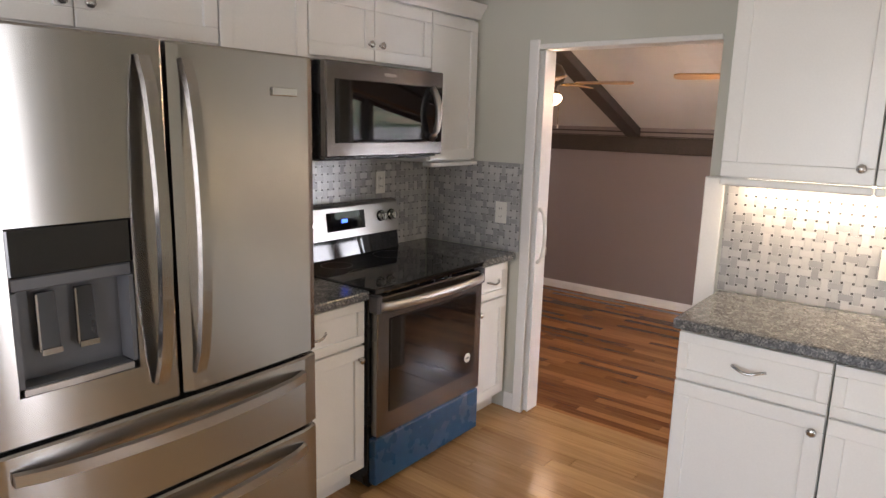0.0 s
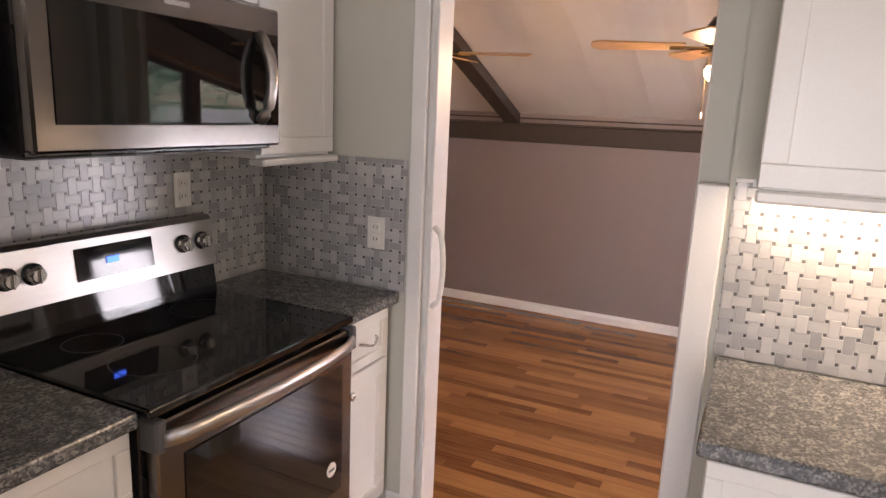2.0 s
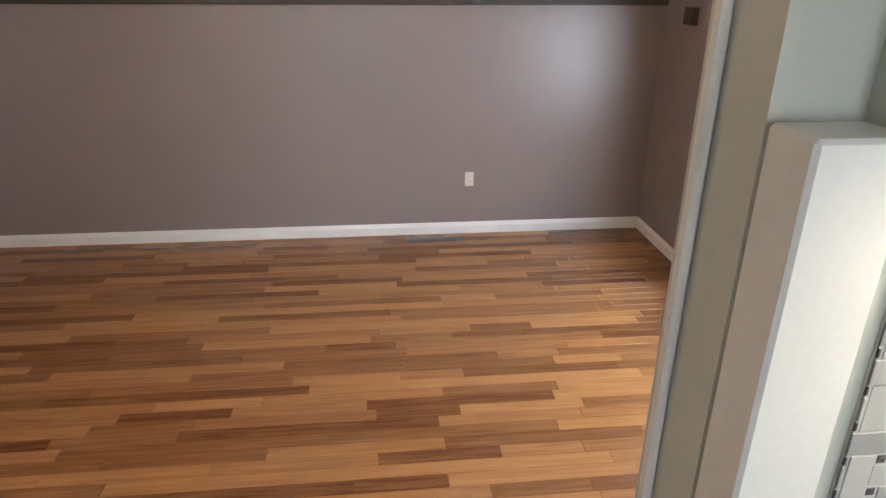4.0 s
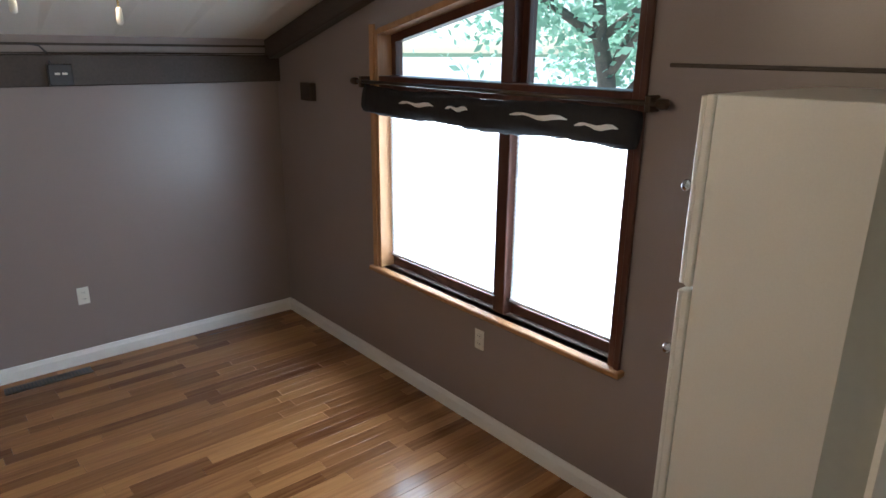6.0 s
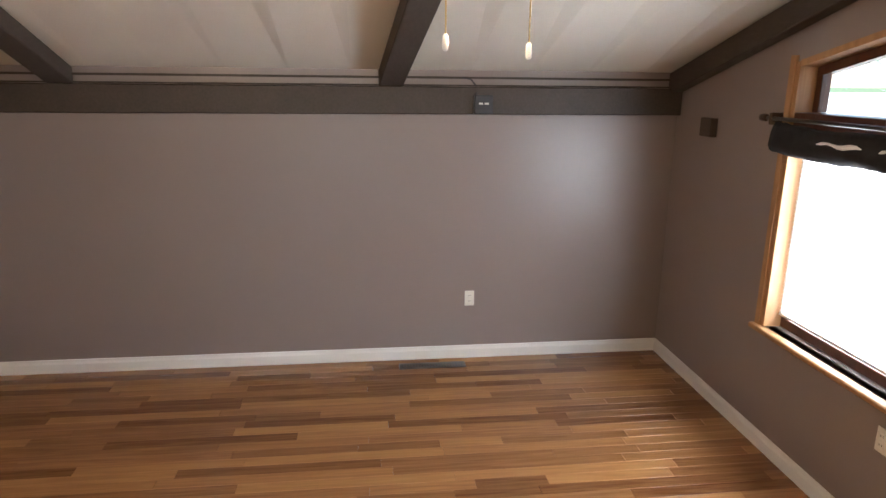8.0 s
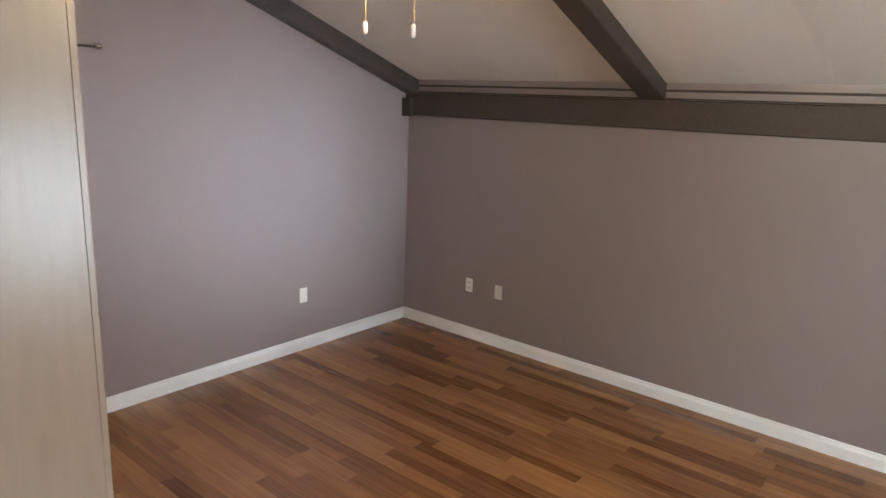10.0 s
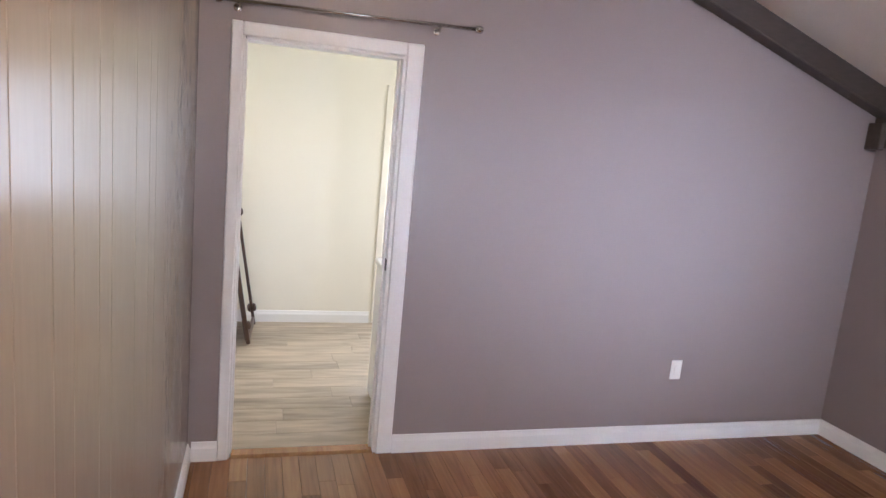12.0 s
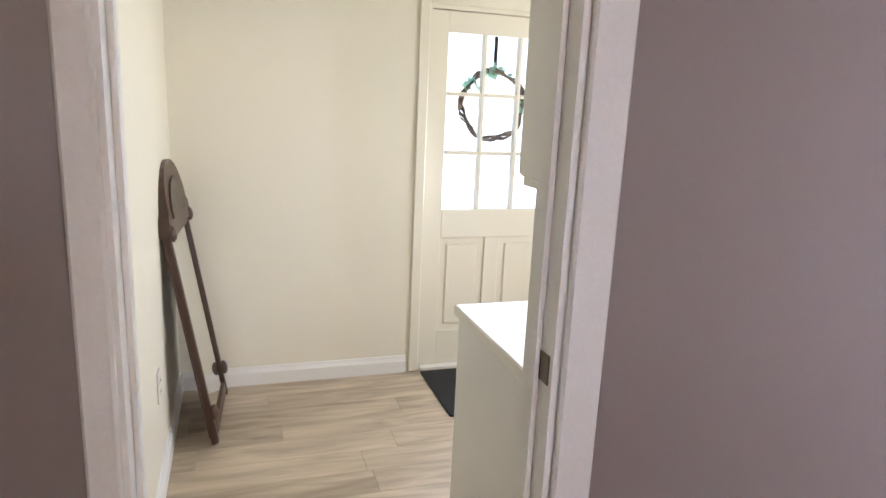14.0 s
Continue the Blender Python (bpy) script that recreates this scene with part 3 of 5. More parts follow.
def valance():
    """Dark curtain rolled up over a rod, with white strips for the light gaps."""
    t = thing("rolled_curtain", (WX - 0.06, (WY0 + WY1) / 2, 1.76), "black curtain rolled up on a rod across the window", "curtain")
    y0, y1 = 1.50, 3.41
    rnd = random.Random(4)
    n, k = 44, 14
    bm = bmesh.new()
    rings = []
    for i in range(n + 1):
        y = y0 + (y1 - y0) * i / n
        ring = []
        for j in range(k):
            a = 2 * math.pi * j / k
            r = 1 + 0.10 * math.sin(3 * a + i * 0.35) + 0.06 * rnd.uniform(-1, 1)
            sag = 0.012 * math.sin(math.pi * i / n)
            ring.append(bm.verts.new((WX - 0.062 + 0.038 * r * math.cos(a), y, 1.80 - sag + 0.078 * r * math.sin(a))))
        rings.append(ring)
    for a, b in zip(rings, rings[1:]):
        for j in range(k):
            bm.faces.new((a[j], a[(j + 1) % k], b[(j + 1) % k], b[j]))
    bm.faces.new(rings[0][::-1]), bm.faces.new(rings[-1])
    part("roll", bm, FABRIC, t, smooth=True)
    # light that comes through gaps in the roll, put in as white strips
    for a, b, z in ((1.56, 1.78, 1.795), (1.82, 2.16, 1.81), (2.45, 2.62, 1.805), (2.72, 3.02, 1.805)):
        pts = [(WX - 0.104, a + (b - a) * i / 8, z + 0.006 * math.sin(i * 1.3)) for i in range(9)]
        part("light_gap", tube(pts, [0.002] + [0.010 + 0.004 * math.sin(i) for i in range(7)] + [0.002], 6, squash=0.4), LIGHTGAP, t, "white strip standing in for light through a gap")
    rod = part("rod", tube([(WX - 0.062, 1.43, 1.90), (WX - 0.062, 3.50, 1.90)], 0.011, 10), BRONZE, t, smooth=True)
    for y in (1.46, 3.46):
        part("bracket", box(WX - 0.075, WX - 0.002, y - 0.012, y + 0.012, 1.865, 1.93, 0.004), BRONZE, t)
        part("finial", lathe([(0.004, -0.03), (0.02, -0.02), (0.022, 0.0), (0.02, 0.02), (0.004, 0.03)], (WX - 0.062, y + (0.075 if y > 2 else -0.06), 1.90), "y", 12), BRONZE, t)


valance()
structure("trim_wall_strip", box(WX - 0.012, WX - 0.001, 0.13, 1.42, 2.035, 2.05, 0.003), BEAM, "thin dark strip on the window wall", "trim")
structure("trim_corner_block", box(WX - 0.05, WX - 0.001, 4.12, 4.26, 1.74, 1.86, 0.004), BEAM, "dark wooden block by the corner", "trim")


def outlet(x, y, z, axis, sign, label="white duplex outlet plate on the wall", slots=True, w=0.072, h=0.118):
    """Plate with two sockets; axis is the wall's normal."""
    t = thing("wall_outlet", (x, y, z - h / 2), label, "outlet", group="wall outlets")

    def b(u0, u1, v0, v1, d0, d1, bev):
        if axis == "y":
            return box(x + u0, x + u1, *sorted((y + sign * d0, y + sign * d1)), z + v0, z + v1, bev)
        return box(*sorted((x + sign * d0, x + sign * d1)), y + u0, y + u1, z + v0, z + v1, bev)

    part("plate", b(-w / 2, w / 2, -h / 2, h / 2, 0.001, 0.007, 0.002), PLATE, t)
    if slots:
        for dz in (0.022, -0.022):
            s = part("socket", b(-0.017, 0.017, dz - 0.014, dz + 0.014, 0.0071, 0.010, 0.003), PLATE, t)
            for du in (-0.007, 0.007):
                part("slot", b(du - 0.0012, du + 0.0012, dz - 0.004, dz + 0.006, 0.0101, 0.0108, 0), SLOT, s)
    else:
        part("rocker", b(-0.016, 0.016, -0.033, 0.033, 0.0071, 0.012, 0.002), PLATE, t)


outlet(2.063, LONG, 0.482, "y", -1)
outlet(-2.096, LONG, 0.468, "y", -1)
outlet(-1.794, LONG, 0.468, "y", -1, "white cable plate on the wall", slots=False)
outlet(WIN, 2.42, 0.54, "x", -1, "taupe-tinted outlet plate under the window")
outlet(END, 3.536, 0.449, "x", 1, "white blank wall plate", slots=False)


def speaker_box():
    t = thing("wall_box", (2.12, LONG - 0.056, 1.857), "small dark wall box with pale marks on the ledge beam", "box")
    part("body", box(2.053, 2.184, LONG - 0.105, LONG - 0.057, 1.857, 1.985, 0.006), DARKGREY, t)
    for x in (2.085, 2.125):
        part("label_mark", box(x, x + 0.028, LONG - 0.1075, LONG - 0.1055, 1.922, 1.935), PLATE, t)
    part("cable", tube([(2.075, LONG - 0.06, 1.985), (2.07, LONG - 0.03, 2.05), (2.04, LONG - 0.02, 2.09), (1.98, LONG - 0.02, 2.10)], 0.006, 6), DARKGREY, t)


speaker_box()


def floor_vent():
    t = thing("floor_register", (1.78, LONG - 0.14, 0.0), "dark brown slotted floor register near the baseboard", "vent")
    part("frame", box(1.52, 2.02, LONG - 0.19, LONG - 0.09, 0.0005, 0.006, 0.002), BRONZE, t)
    for i in range(22):
        x = 1.54 + i * 0.0213
        part("slot", box(x, x + 0.008, LONG - 0.175, LONG - 0.105, 0.0062, 0.0068), SLOT, t)


floor_vent()


# ceiling fans
def fan(cx, cy, turn):
    top = roof(cy, cx)
    z = 2.455
    t = thing("ceiling_fan", (cx, cy, z), "brass ceiling fan with oak blades and one lit glass bowl", "fan", group="ceiling fans")
    part("canopy", lathe([(0.02, -0.16), (0.06, -0.13), (0.075, -0.05), (0.075, 0.02)], (cx, cy, top), sides=20), BRONZE, t, smooth=True)
    part("downrod", tube([(cx, cy, z + 0.17), (cx, cy, top - 0.13)], 0.012, 10), BRONZE, t, smooth=True)
    part("motor", lathe([(0.03, 0.19), (0.085, 0.17), (0.115, 0.12), (0.12, 0.06), (0.10, 0.03), (0.06, 0.01), (0.05, -0.02)], (cx, cy, z), sides=28), BRONZE, t, smooth=True)
    for k in range(5):
        a = radians(turn + 72 * k)
        m = Matrix.Translation((cx, cy, z + 0.035)) @ Matrix.Rotation(a, 4, "Z") @ Matrix.Rotation(radians(11), 4, "X")
        bm = bmesh.new()
        prism([(0.20, -0.045), (0.60, -0.068), (0.64, -0.05), (0.65, 0.0), (0.64, 0.05), (0.60, 0.068), (0.20, 0.045)], "z", -0.004, 0.004, bm=bm)
        bmesh.ops.transform(bm, matrix=m, verts=bm.verts)
        bl = part("blade", bm, FANWOOD, t)
        bm = box(0.09, 0.27, -0.018, 0.018, -0.014, -0.005, 0.003)
        bmesh.ops.transform(bm, matrix=m, verts=bm.verts)
        part("blade_iron", bm, BRASS, bl)
    part("fitter", lathe([(0.05, -0.02), (0.07, -0.035), (0.085, -0.045), (0.085, -0.055)], (cx, cy, z), sides=24), BRASS, t, smooth=True)
    g = part("glass_bowl", lathe([(0.088, -0.056), (0.10, -0.075), (0.095, -0.105), (0.07, -0.13), (0.03, -0.145), (0.004, -0.148)], (cx, cy, z), sides=28), LAMPGLASS, t, "lit frosted glass bowl", smooth=True)
    g.visible_shadow = False
    for dx in (-0.09, 0.09):
        zz = 2.16 if dx < 0 else 2.145
        c = part("pull_chain", tube([(cx + dx, cy - 0.005, z - 0.02), (cx + dx, cy - 0.005, zz + 0.02)], 0.0022, 5), BRASS, t)
        part("pull", lathe([(0.003, 0.020), (0.006, 0.016), (0.007, 0.0), (0.006, -0.012), (0.002, -0.015)], (cx + dx, cy - 0.005, zz), sides=10), PLATE, c, "small pale pull knob", smooth=True)
    point_lamp("fan_lamp", (cx, cy, z - 0.10), 11.5, WARM, 0.07)


fan(1.565, 1.50, 190)
fan(-0.19, 1.75, 160)

# end doorway trim and the rod over it
def door_trim():
    t = thing("door_1", (END, (DY0 + DY1) / 2, 0.0), "white painted door casing round an open doorway", "door frame", kind="structure")
    for x0, x1 in ((END + 0.001, END + 0.02), (END - 0.146, END - 0.126)):
        for a, b in ((DY0 - 0.046, DY0 + 0.004), (DY1 - 0.004, DY1 + 0.078)):
            bm = box(x0, x1, a, b, 0.002, DZ + 0.057, 0.005)
            part("casing", bm, WHITE, t)
        part("head_casing", box(x0, x1, DY0 + 0.005, DY1 - 0.005, DZ - 0.004, DZ + 0.057, 0.005), WHITE, t)
    part("jamb", box(END - 0.125, END, DY0 + 0.0005, DY0 + 0.012, 0.002, DZ - 0.0005), WHITE, t)
    part("jamb", box(END - 0.125, END, DY1 - 0.018, DY1 - 0.0005, 0.002, DZ - 0.0005), WHITE, t)
    part("jamb", box(END - 0.125, END, DY0 + 0.0185, DY1 - 0.0185, DZ - 0.018, DZ - 0.0005), WHITE, t)
    for a, b in ((DY0 + 0.0125, DY0 + 0.022), (DY1 - 0.03, DY1 - 0.0185)):
        part("stop", box(END - 0.085, END - 0.05, a, b, 0.003, DZ - 0.019), WHITE, t)
    part("strike_plate", box(END - 0.05, END - 0.012, DY1 - 0.0205, DY1 - 0.0182, 0.985, 1.045, 0.0008), BRONZE, t, "dark bronze strike plate")
    part("threshold", prism([(END - 0.10, 0.0), (END - 0.08, 0.010), (END - 0.02, 0.010), (END + 0.0, 0.0)], "y", DY0 + 0.019, DY1 - 0.019), OAK, t, "worn oak threshold strip")


door_trim()


def curtain_rod():
    t = thing("curtain_rod", (END + 0.07, 1.4, 2.16), "thin brushed metal curtain rod over the doorway", "curtain rod")
    x = END + 0.07
    part("rod", tube([(x, 0.93, 2.172), (x, 2.07, 2.194)], 0.008, 10), CHROME, t, smooth=True)
    for y, z in ((0.918, 2.172), (2.09, 2.195)):
        part("finial", lathe([(0.006, -0.02), (0.016, -0.014), (0.018, 0), (0.016, 0.014), (0.006, 0.02)], (x, y, z), "y", 14), CHROME, t, smooth=True)
    for y, z in ((0.99, 2.175), (1.90, 2.19)):
        part("bracket", tube([(END + 0.001, y, z - 0.02), (END + 0.04, y, z - 0.02), (x, y, z - 0.009)], 0.006, 8), CHROME, t)
        part("bracket_plate", lathe([(0.018, 0.001), (0.018, 0.005), (0.012, 0.007)], (END, y, z - 0.02), "x", 14), CHROME, t)


curtain_rod()

# oak panelling boards on the partition: each board is a piece
panelled = bpy.data.objects["wall_panelled"]
joints = [PX, -0.12, -0.33, -0.57, -0.73, -0.842, -1.018, -1.124, -1.385, -1.58, -1.69, -1.90, -2.12, -2.23, -2.44, -2.66, END + 0.002]
for x1, x0 in zip(joints, joints[1:]):
    part("board", box(x0 + 0.0007, x1 - 0.0007, PY - 0.0119, PY, 0.0, 3.28, 0.002), IVORY, panelled)


def wall_hook(x, z):
    t = thing("wall_nail", (x, PY, z), "small metal nail head in the panelling", "nail")
    part("head", lathe([(0.0025, 0.0), (0.0025, 0.004), (0.005, 0.005), (0.0045, 0.0075)], (x, PY, z), "y", 10), CHROME, t)


wall_hook(-0.585, 1.836)


# tall white cabinet in the corner by the window wall
def tall_cabinet():
    x0, x1, y0, y1, z1 = 2.88, WIN - 0.02, 0.14, 0.905, 1.99
    t = thing("tall_cabinet", ((x0 + x1) / 2, (y0 + y1) / 2, 0.0), "tall white laminate storage cabinet in the corner", "cabinet")
    part("body", box(x0, x1, y0, y1 - 0.045, 0.0, z1, 0.003), CAB, t)
    for z0, zz, hz in ((0.08, 1.455, 1.25), (1.465, z1, 1.74)):
        d = part("door", box(x0 + 0.002, x1 - 0.002, y1 - 0.038, y1 - 0.016, z0, zz - 0.002, 0.004), CAB, t)
        part("edge_strip", box(x0 + 0.004, x1 - 0.004, y1 - 0.0155, y1, z0 + 0.003, zz - 0.005, 0.004), CAB, d)
        part("knob", lathe([(0.006, 0.0), (0.006, 0.012), (0.016, 0.018), (0.017, 0.028), (0.010, 0.034)], (x0 + 0.03, y1, hz), "y", 14), CHROME, d, smooth=True)


tall_cabinet()


# steps down from the kitchen doorway
def steps():
    t = thing("steps", (1.16, 0.4, 0.0), "oak steps leading down from the kitchen doorway", "stairs", kind="structure")
    r = KF / 3
    for i, (a, b) in enumerate(((0.121, 0.40), (0.401, 0.68))):
        top = KF - r * (i + 1)
        part("tread", box(KX0 - 0.02, KX1 + 0.05, a, b + 0.025, top - 0.028, top, 0.008), OAK, t)
        part("riser", box(KX0, KX1 + 0.03, b - 0.02, b, 0.0, top - 0.029), WHITE, t)
    part("riser", box(KX0, KX1 + 0.03, 0.121, 0.14, KF - r + 0.001, KF - 0.03), WHITE, t)
    part("nosing", box(KX0 + 0.001, KX1 - 0.001, 0.0, 0.145, KF - 0.011, KF + 0.002, 0.006), KOAK, t)


steps()


# ---- kitchen ----
def shaker(name, axis, face, sign, u0, u1, z0, z1, parent, rail=0.055, label=""):
    """Cabinet front with a raised frame round a sunk panel; axis is the normal of the front."""
    def b(a0, a1, c0, c1, d0, d1, bev=0.0):
        lo, hi = sorted((face + sign * d0, face + sign * d1))
        if axis == "x":
            return box(lo, hi, a0, a1, c0, c1, bev)
        return box(a0, a1, lo, hi, c0, c1, bev)

    bm = b(u0 + rail - 0.004, u1 - rail + 0.004, z0 + rail - 0.004, z1 - rail + 0.004, 0.0, 0.010)
    d = part(name, bm, CAB, parent, label)
    for q in ((u0, u1, z1 - rail, z1), (u0, u1, z0, z0 + rail), (u0, u0 + rail, z0 + rail + 0.0004, z1 - rail - 0.0004), (u1 - rail, u1, z0 + rail + 0.0004, z1 - rail - 0.0004)):
        part("frame_rail", b(*q, 0.0, 0.020, 0.0025), CAB, d)
    return d


def knob(parent, axis, face, sign, u, z):
    prof = [(0.006, 0.0), (0.006, sign * 0.012), (0.015, sign * 0.016), (0.016, sign * 0.024), (0.010, sign * 0.029)]
    at = (face, u, z) if axis == "x" else (u, face, z)
    part("knob", lathe(prof, at, axis, 14), CHROME, parent, smooth=True)


def pull(parent, axis, face, sign, u, z, half=0.055):
    """Small bowed drawer pull with two feet."""
    pts = []
    for i in range(13):
        s = -1 + i / 6
        out = 0.004 + 0.022 * (1 - abs(s) ** 3)
        sag = 0.006 * math.cos(s * math.pi)
        p = (face + sign * out, u + s * half, z - sag)
        pts.append(p if axis == "x" else (p[1], p[0], p[2]))
    part("pull", tube(pts, 0.0055, 8), CHROME, parent, smooth=True)


def fridge():
    y0, y1, X = -2.615, -1.705, 0.985
    z0, z1 = KF, 2.335
    t = thing("refrigerator", (0.55, (y0 + y1) / 2, KF), "stainless steel french-door refrigerator with ice dispenser and two drawers", "refrigerator")
    part("body", box(0.12, X - 0.075, y0 + 0.006, y1 - 0.006, z0 + 0.03, z1 - 0.02, 0.004), GREYPLASTIC, t, "dark grey cabinet sides")
    part("toe_grille", box(X - 0.12, X - 0.09, y0 + 0.02, y1 - 0.02, z0 + 0.005, z0 + 0.05), DARKGREY, t)
    mid = (y0 + y1) / 2
    seam = 1.452

    def bowed(a0, a1, c0, c1, e0=None, e1=None, soft=(1, 1)):
        """Front that bulges a little and has rounded edges."""
        e0, e1 = a0 if e0 is None else e0, a1 if e1 is None else e1
        n = 18
        bm = bmesh.new()
        ys = [a0 + (a1 - a0) * i / n for i in range(n + 1)]

        def fx(y):
            s = 2 * (y - y0) / (y1 - y0) - 1
            e = min(y - e0, e1 - y)
            return X - 0.012 * s * s - (0.010 * (1 - min(1, e / 0.012)) ** 2 if e < 0.012 else 0)

        rows = [c0, c0 + 0.006, c1 - 0.006, c1]
        grid = []
        for k, z in enumerate(rows):
            grid.append([bm.verts.new((fx(y) - (0.006 if (k == 0 and soft[0]) or (k == 3 and soft[1]) else 0), y, z)) for y in ys])
        back = [[bm.verts.new((X - 0.07, y, z)) for y in ys] for z in (c0, c1)]
        for r0, r1 in zip(grid, grid[1:]):
            for i in range(n):
                bm.faces.new((r0[i], r0[i + 1], r1[i + 1], r1[i]))
        for i in range(n):
            bm.faces.new((back[0][i], back[0][i + 1], grid[0][i + 1], grid[0][i]))
            bm.faces.new((grid[3][i], grid[3][i + 1], back[1][i + 1], back[1][i]))
            bm.faces.new((back[0][i], back[1][i], back[1][i + 1], back[0][i + 1]))
        for i in (0, n):
            bm.faces.new([back[0][i]] + [g[i] for g in grid] + [back[1][i]])
        return bm

    def handle(parent, path, wide):
        """Flat bar handle that bows out."""
        bm = bmesh.new()
        rings = []
        for p, w, th in path:
            rings.append([bm.verts.new((p[0] + dx, p[1] + (dv if wide == "y" else 0), p[2] + (dv if wide == "z" else 0))) for dx, dv in ((0, -w), (0, w), (th, w * 0.8), (th, -w * 0.8))])
        for a, b in zip(rings, rings[1:]):
            for k in range(4):
                bm.faces.new((a[k], a[(k + 1) % 4], b[(k + 1) % 4], b[k]))
        bm.faces.new(rings[0][::-1]), bm.faces.new(rings[-1])
        part("handle", bm, STEEL if wide == "y" else STEEL_H, parent, "bright satin steel handle", smooth=False)

    dl0, dl1, dz0, dz1 = -2.525, -2.268, 1.562, 1.928
    # dispenser door: built from strips round the recess
    door = part("door", bowed(y0, dl0, seam, z1, y0, mid - 0.005), STEEL, t)
    for a, b, c, d, sf in ((dl1, mid - 0.005, seam, z1, (1, 1)), (dl0, dl1, seam, dz0, (1, 0)), (dl0, dl1, dz1, z1, (0, 1))):
        part("door_skin", bowed(a, b, c, d, y0, mid - 0.005, sf), STEEL, door)
    door2 = part("door", bowed(mid + 0.005, y1, seam, z1), STEEL, t)
    for dd, yy in ((door, mid - 0.062), (door2, mid + 0.042)):
        path = []
        for i in range(15):
            s = i / 14
            z = 1.51 + (2.295 - 1.51) * s
            path.append(((X + 0.004 + 0.052 * math.sin(math.pi * s) ** 0.6, yy, z), 0.017, 0.014))
        handle(dd, path, "y")
    lab = part("badge", box(X - 0.006, X + 0.003, -1.86, -1.775, 2.222, 2.244, 0.002), CHROME, door2, "small raised metal maker's badge")
    # dispenser
    disp = part("dispenser", box(X - 0.068, X - 0.062, dl0, dl1, dz0, dz1), GREYPLASTIC, t, "dark recess of the water and ice dispenser")
    part("display_glass", box(X - 0.062, X - 0.004, dl0 + 0.001, dl1 - 0.001, dz1 - 0.105, dz1 - 0.001, 0.004), BLACKGLASS, disp)
    part("light_bar", box(X - 0.06, X - 0.010, dl0 + 0.002, dl1 - 0.002, dz1 - 0.135, dz1 - 0.106, 0.003), GREYPLASTIC, disp)
    part("side_cheek", box(X - 0.062, X - 0.006, dl0 + 0.001, dl0 + 0.012, dz0 + 0.02, dz1 - 0.136), GREYPLASTIC, disp)
    part("side_cheek", box(X - 0.062, X - 0.006, dl1 - 0.012, dl1 - 0.001, dz0 + 0.02, dz1 - 0.136), GREYPLASTIC, disp)
    for yy in (-2.445, -2.365):
        part("paddle", prism([(X - 0.05, 1.645), (X - 0.035, 1.645), (X - 0.045, 1.775), (X - 0.055, 1.775)], "y", yy - 0.019, yy + 0.019), BLACK, disp)
        part("paddle_frame", prism([(X - 0.036, 1.637), (X - 0.030, 1.637), (X - 0.030, 1.650), (X - 0.036, 1.650)], "y", yy - 0.021, yy + 0.021), STEEL, disp)
        part("paddle_rib", box(X - 0.043, X - 0.034, yy - 0.024, yy - 0.020, 1.645, 1.775), STEEL, disp)
    bm = bmesh.new()
    pts = [(X - 0.060 + 0.0, dl0 + 0.02), (X - 0.008, dl0 + 0.01), (X - 0.004, (dl0 + dl1) / 2), (X - 0.008, dl1 - 0.01), (X - 0.06, dl1 - 0.02)]
    part("drip_tray", prism(pts, "z", dz0 + 0.001, dz0 + 0.016), STEEL_H, disp)
    part("tray_grid", prism([(p[0] - 0.004 if i else p[0], p[1] * 0.97 + 0.03 * (dl0 + dl1) / 2) for i, p in enumerate(pts)], "z", dz0 + 0.0165, dz0 + 0.019), GREYPLASTIC, disp)
    for c0, c1 in ((1.212, seam - 0.010), (0.65, 1.202)):
        dr = part("drawer", bowed(y0, y1, c0, c1), STEEL, t)
        path = []
        for i in range(15):
            s = i / 14
            yy = y0 + 0.06 + (y1 - y0 - 0.12) * s
            path.append(((X - 0.006 + 0.052 * math.sin(math.pi * s) ** 0.6, yy, c1 - 0.055 - 0.0 * s), 0.017, 0.014))
        handle(dr, path, "z")


fridge()


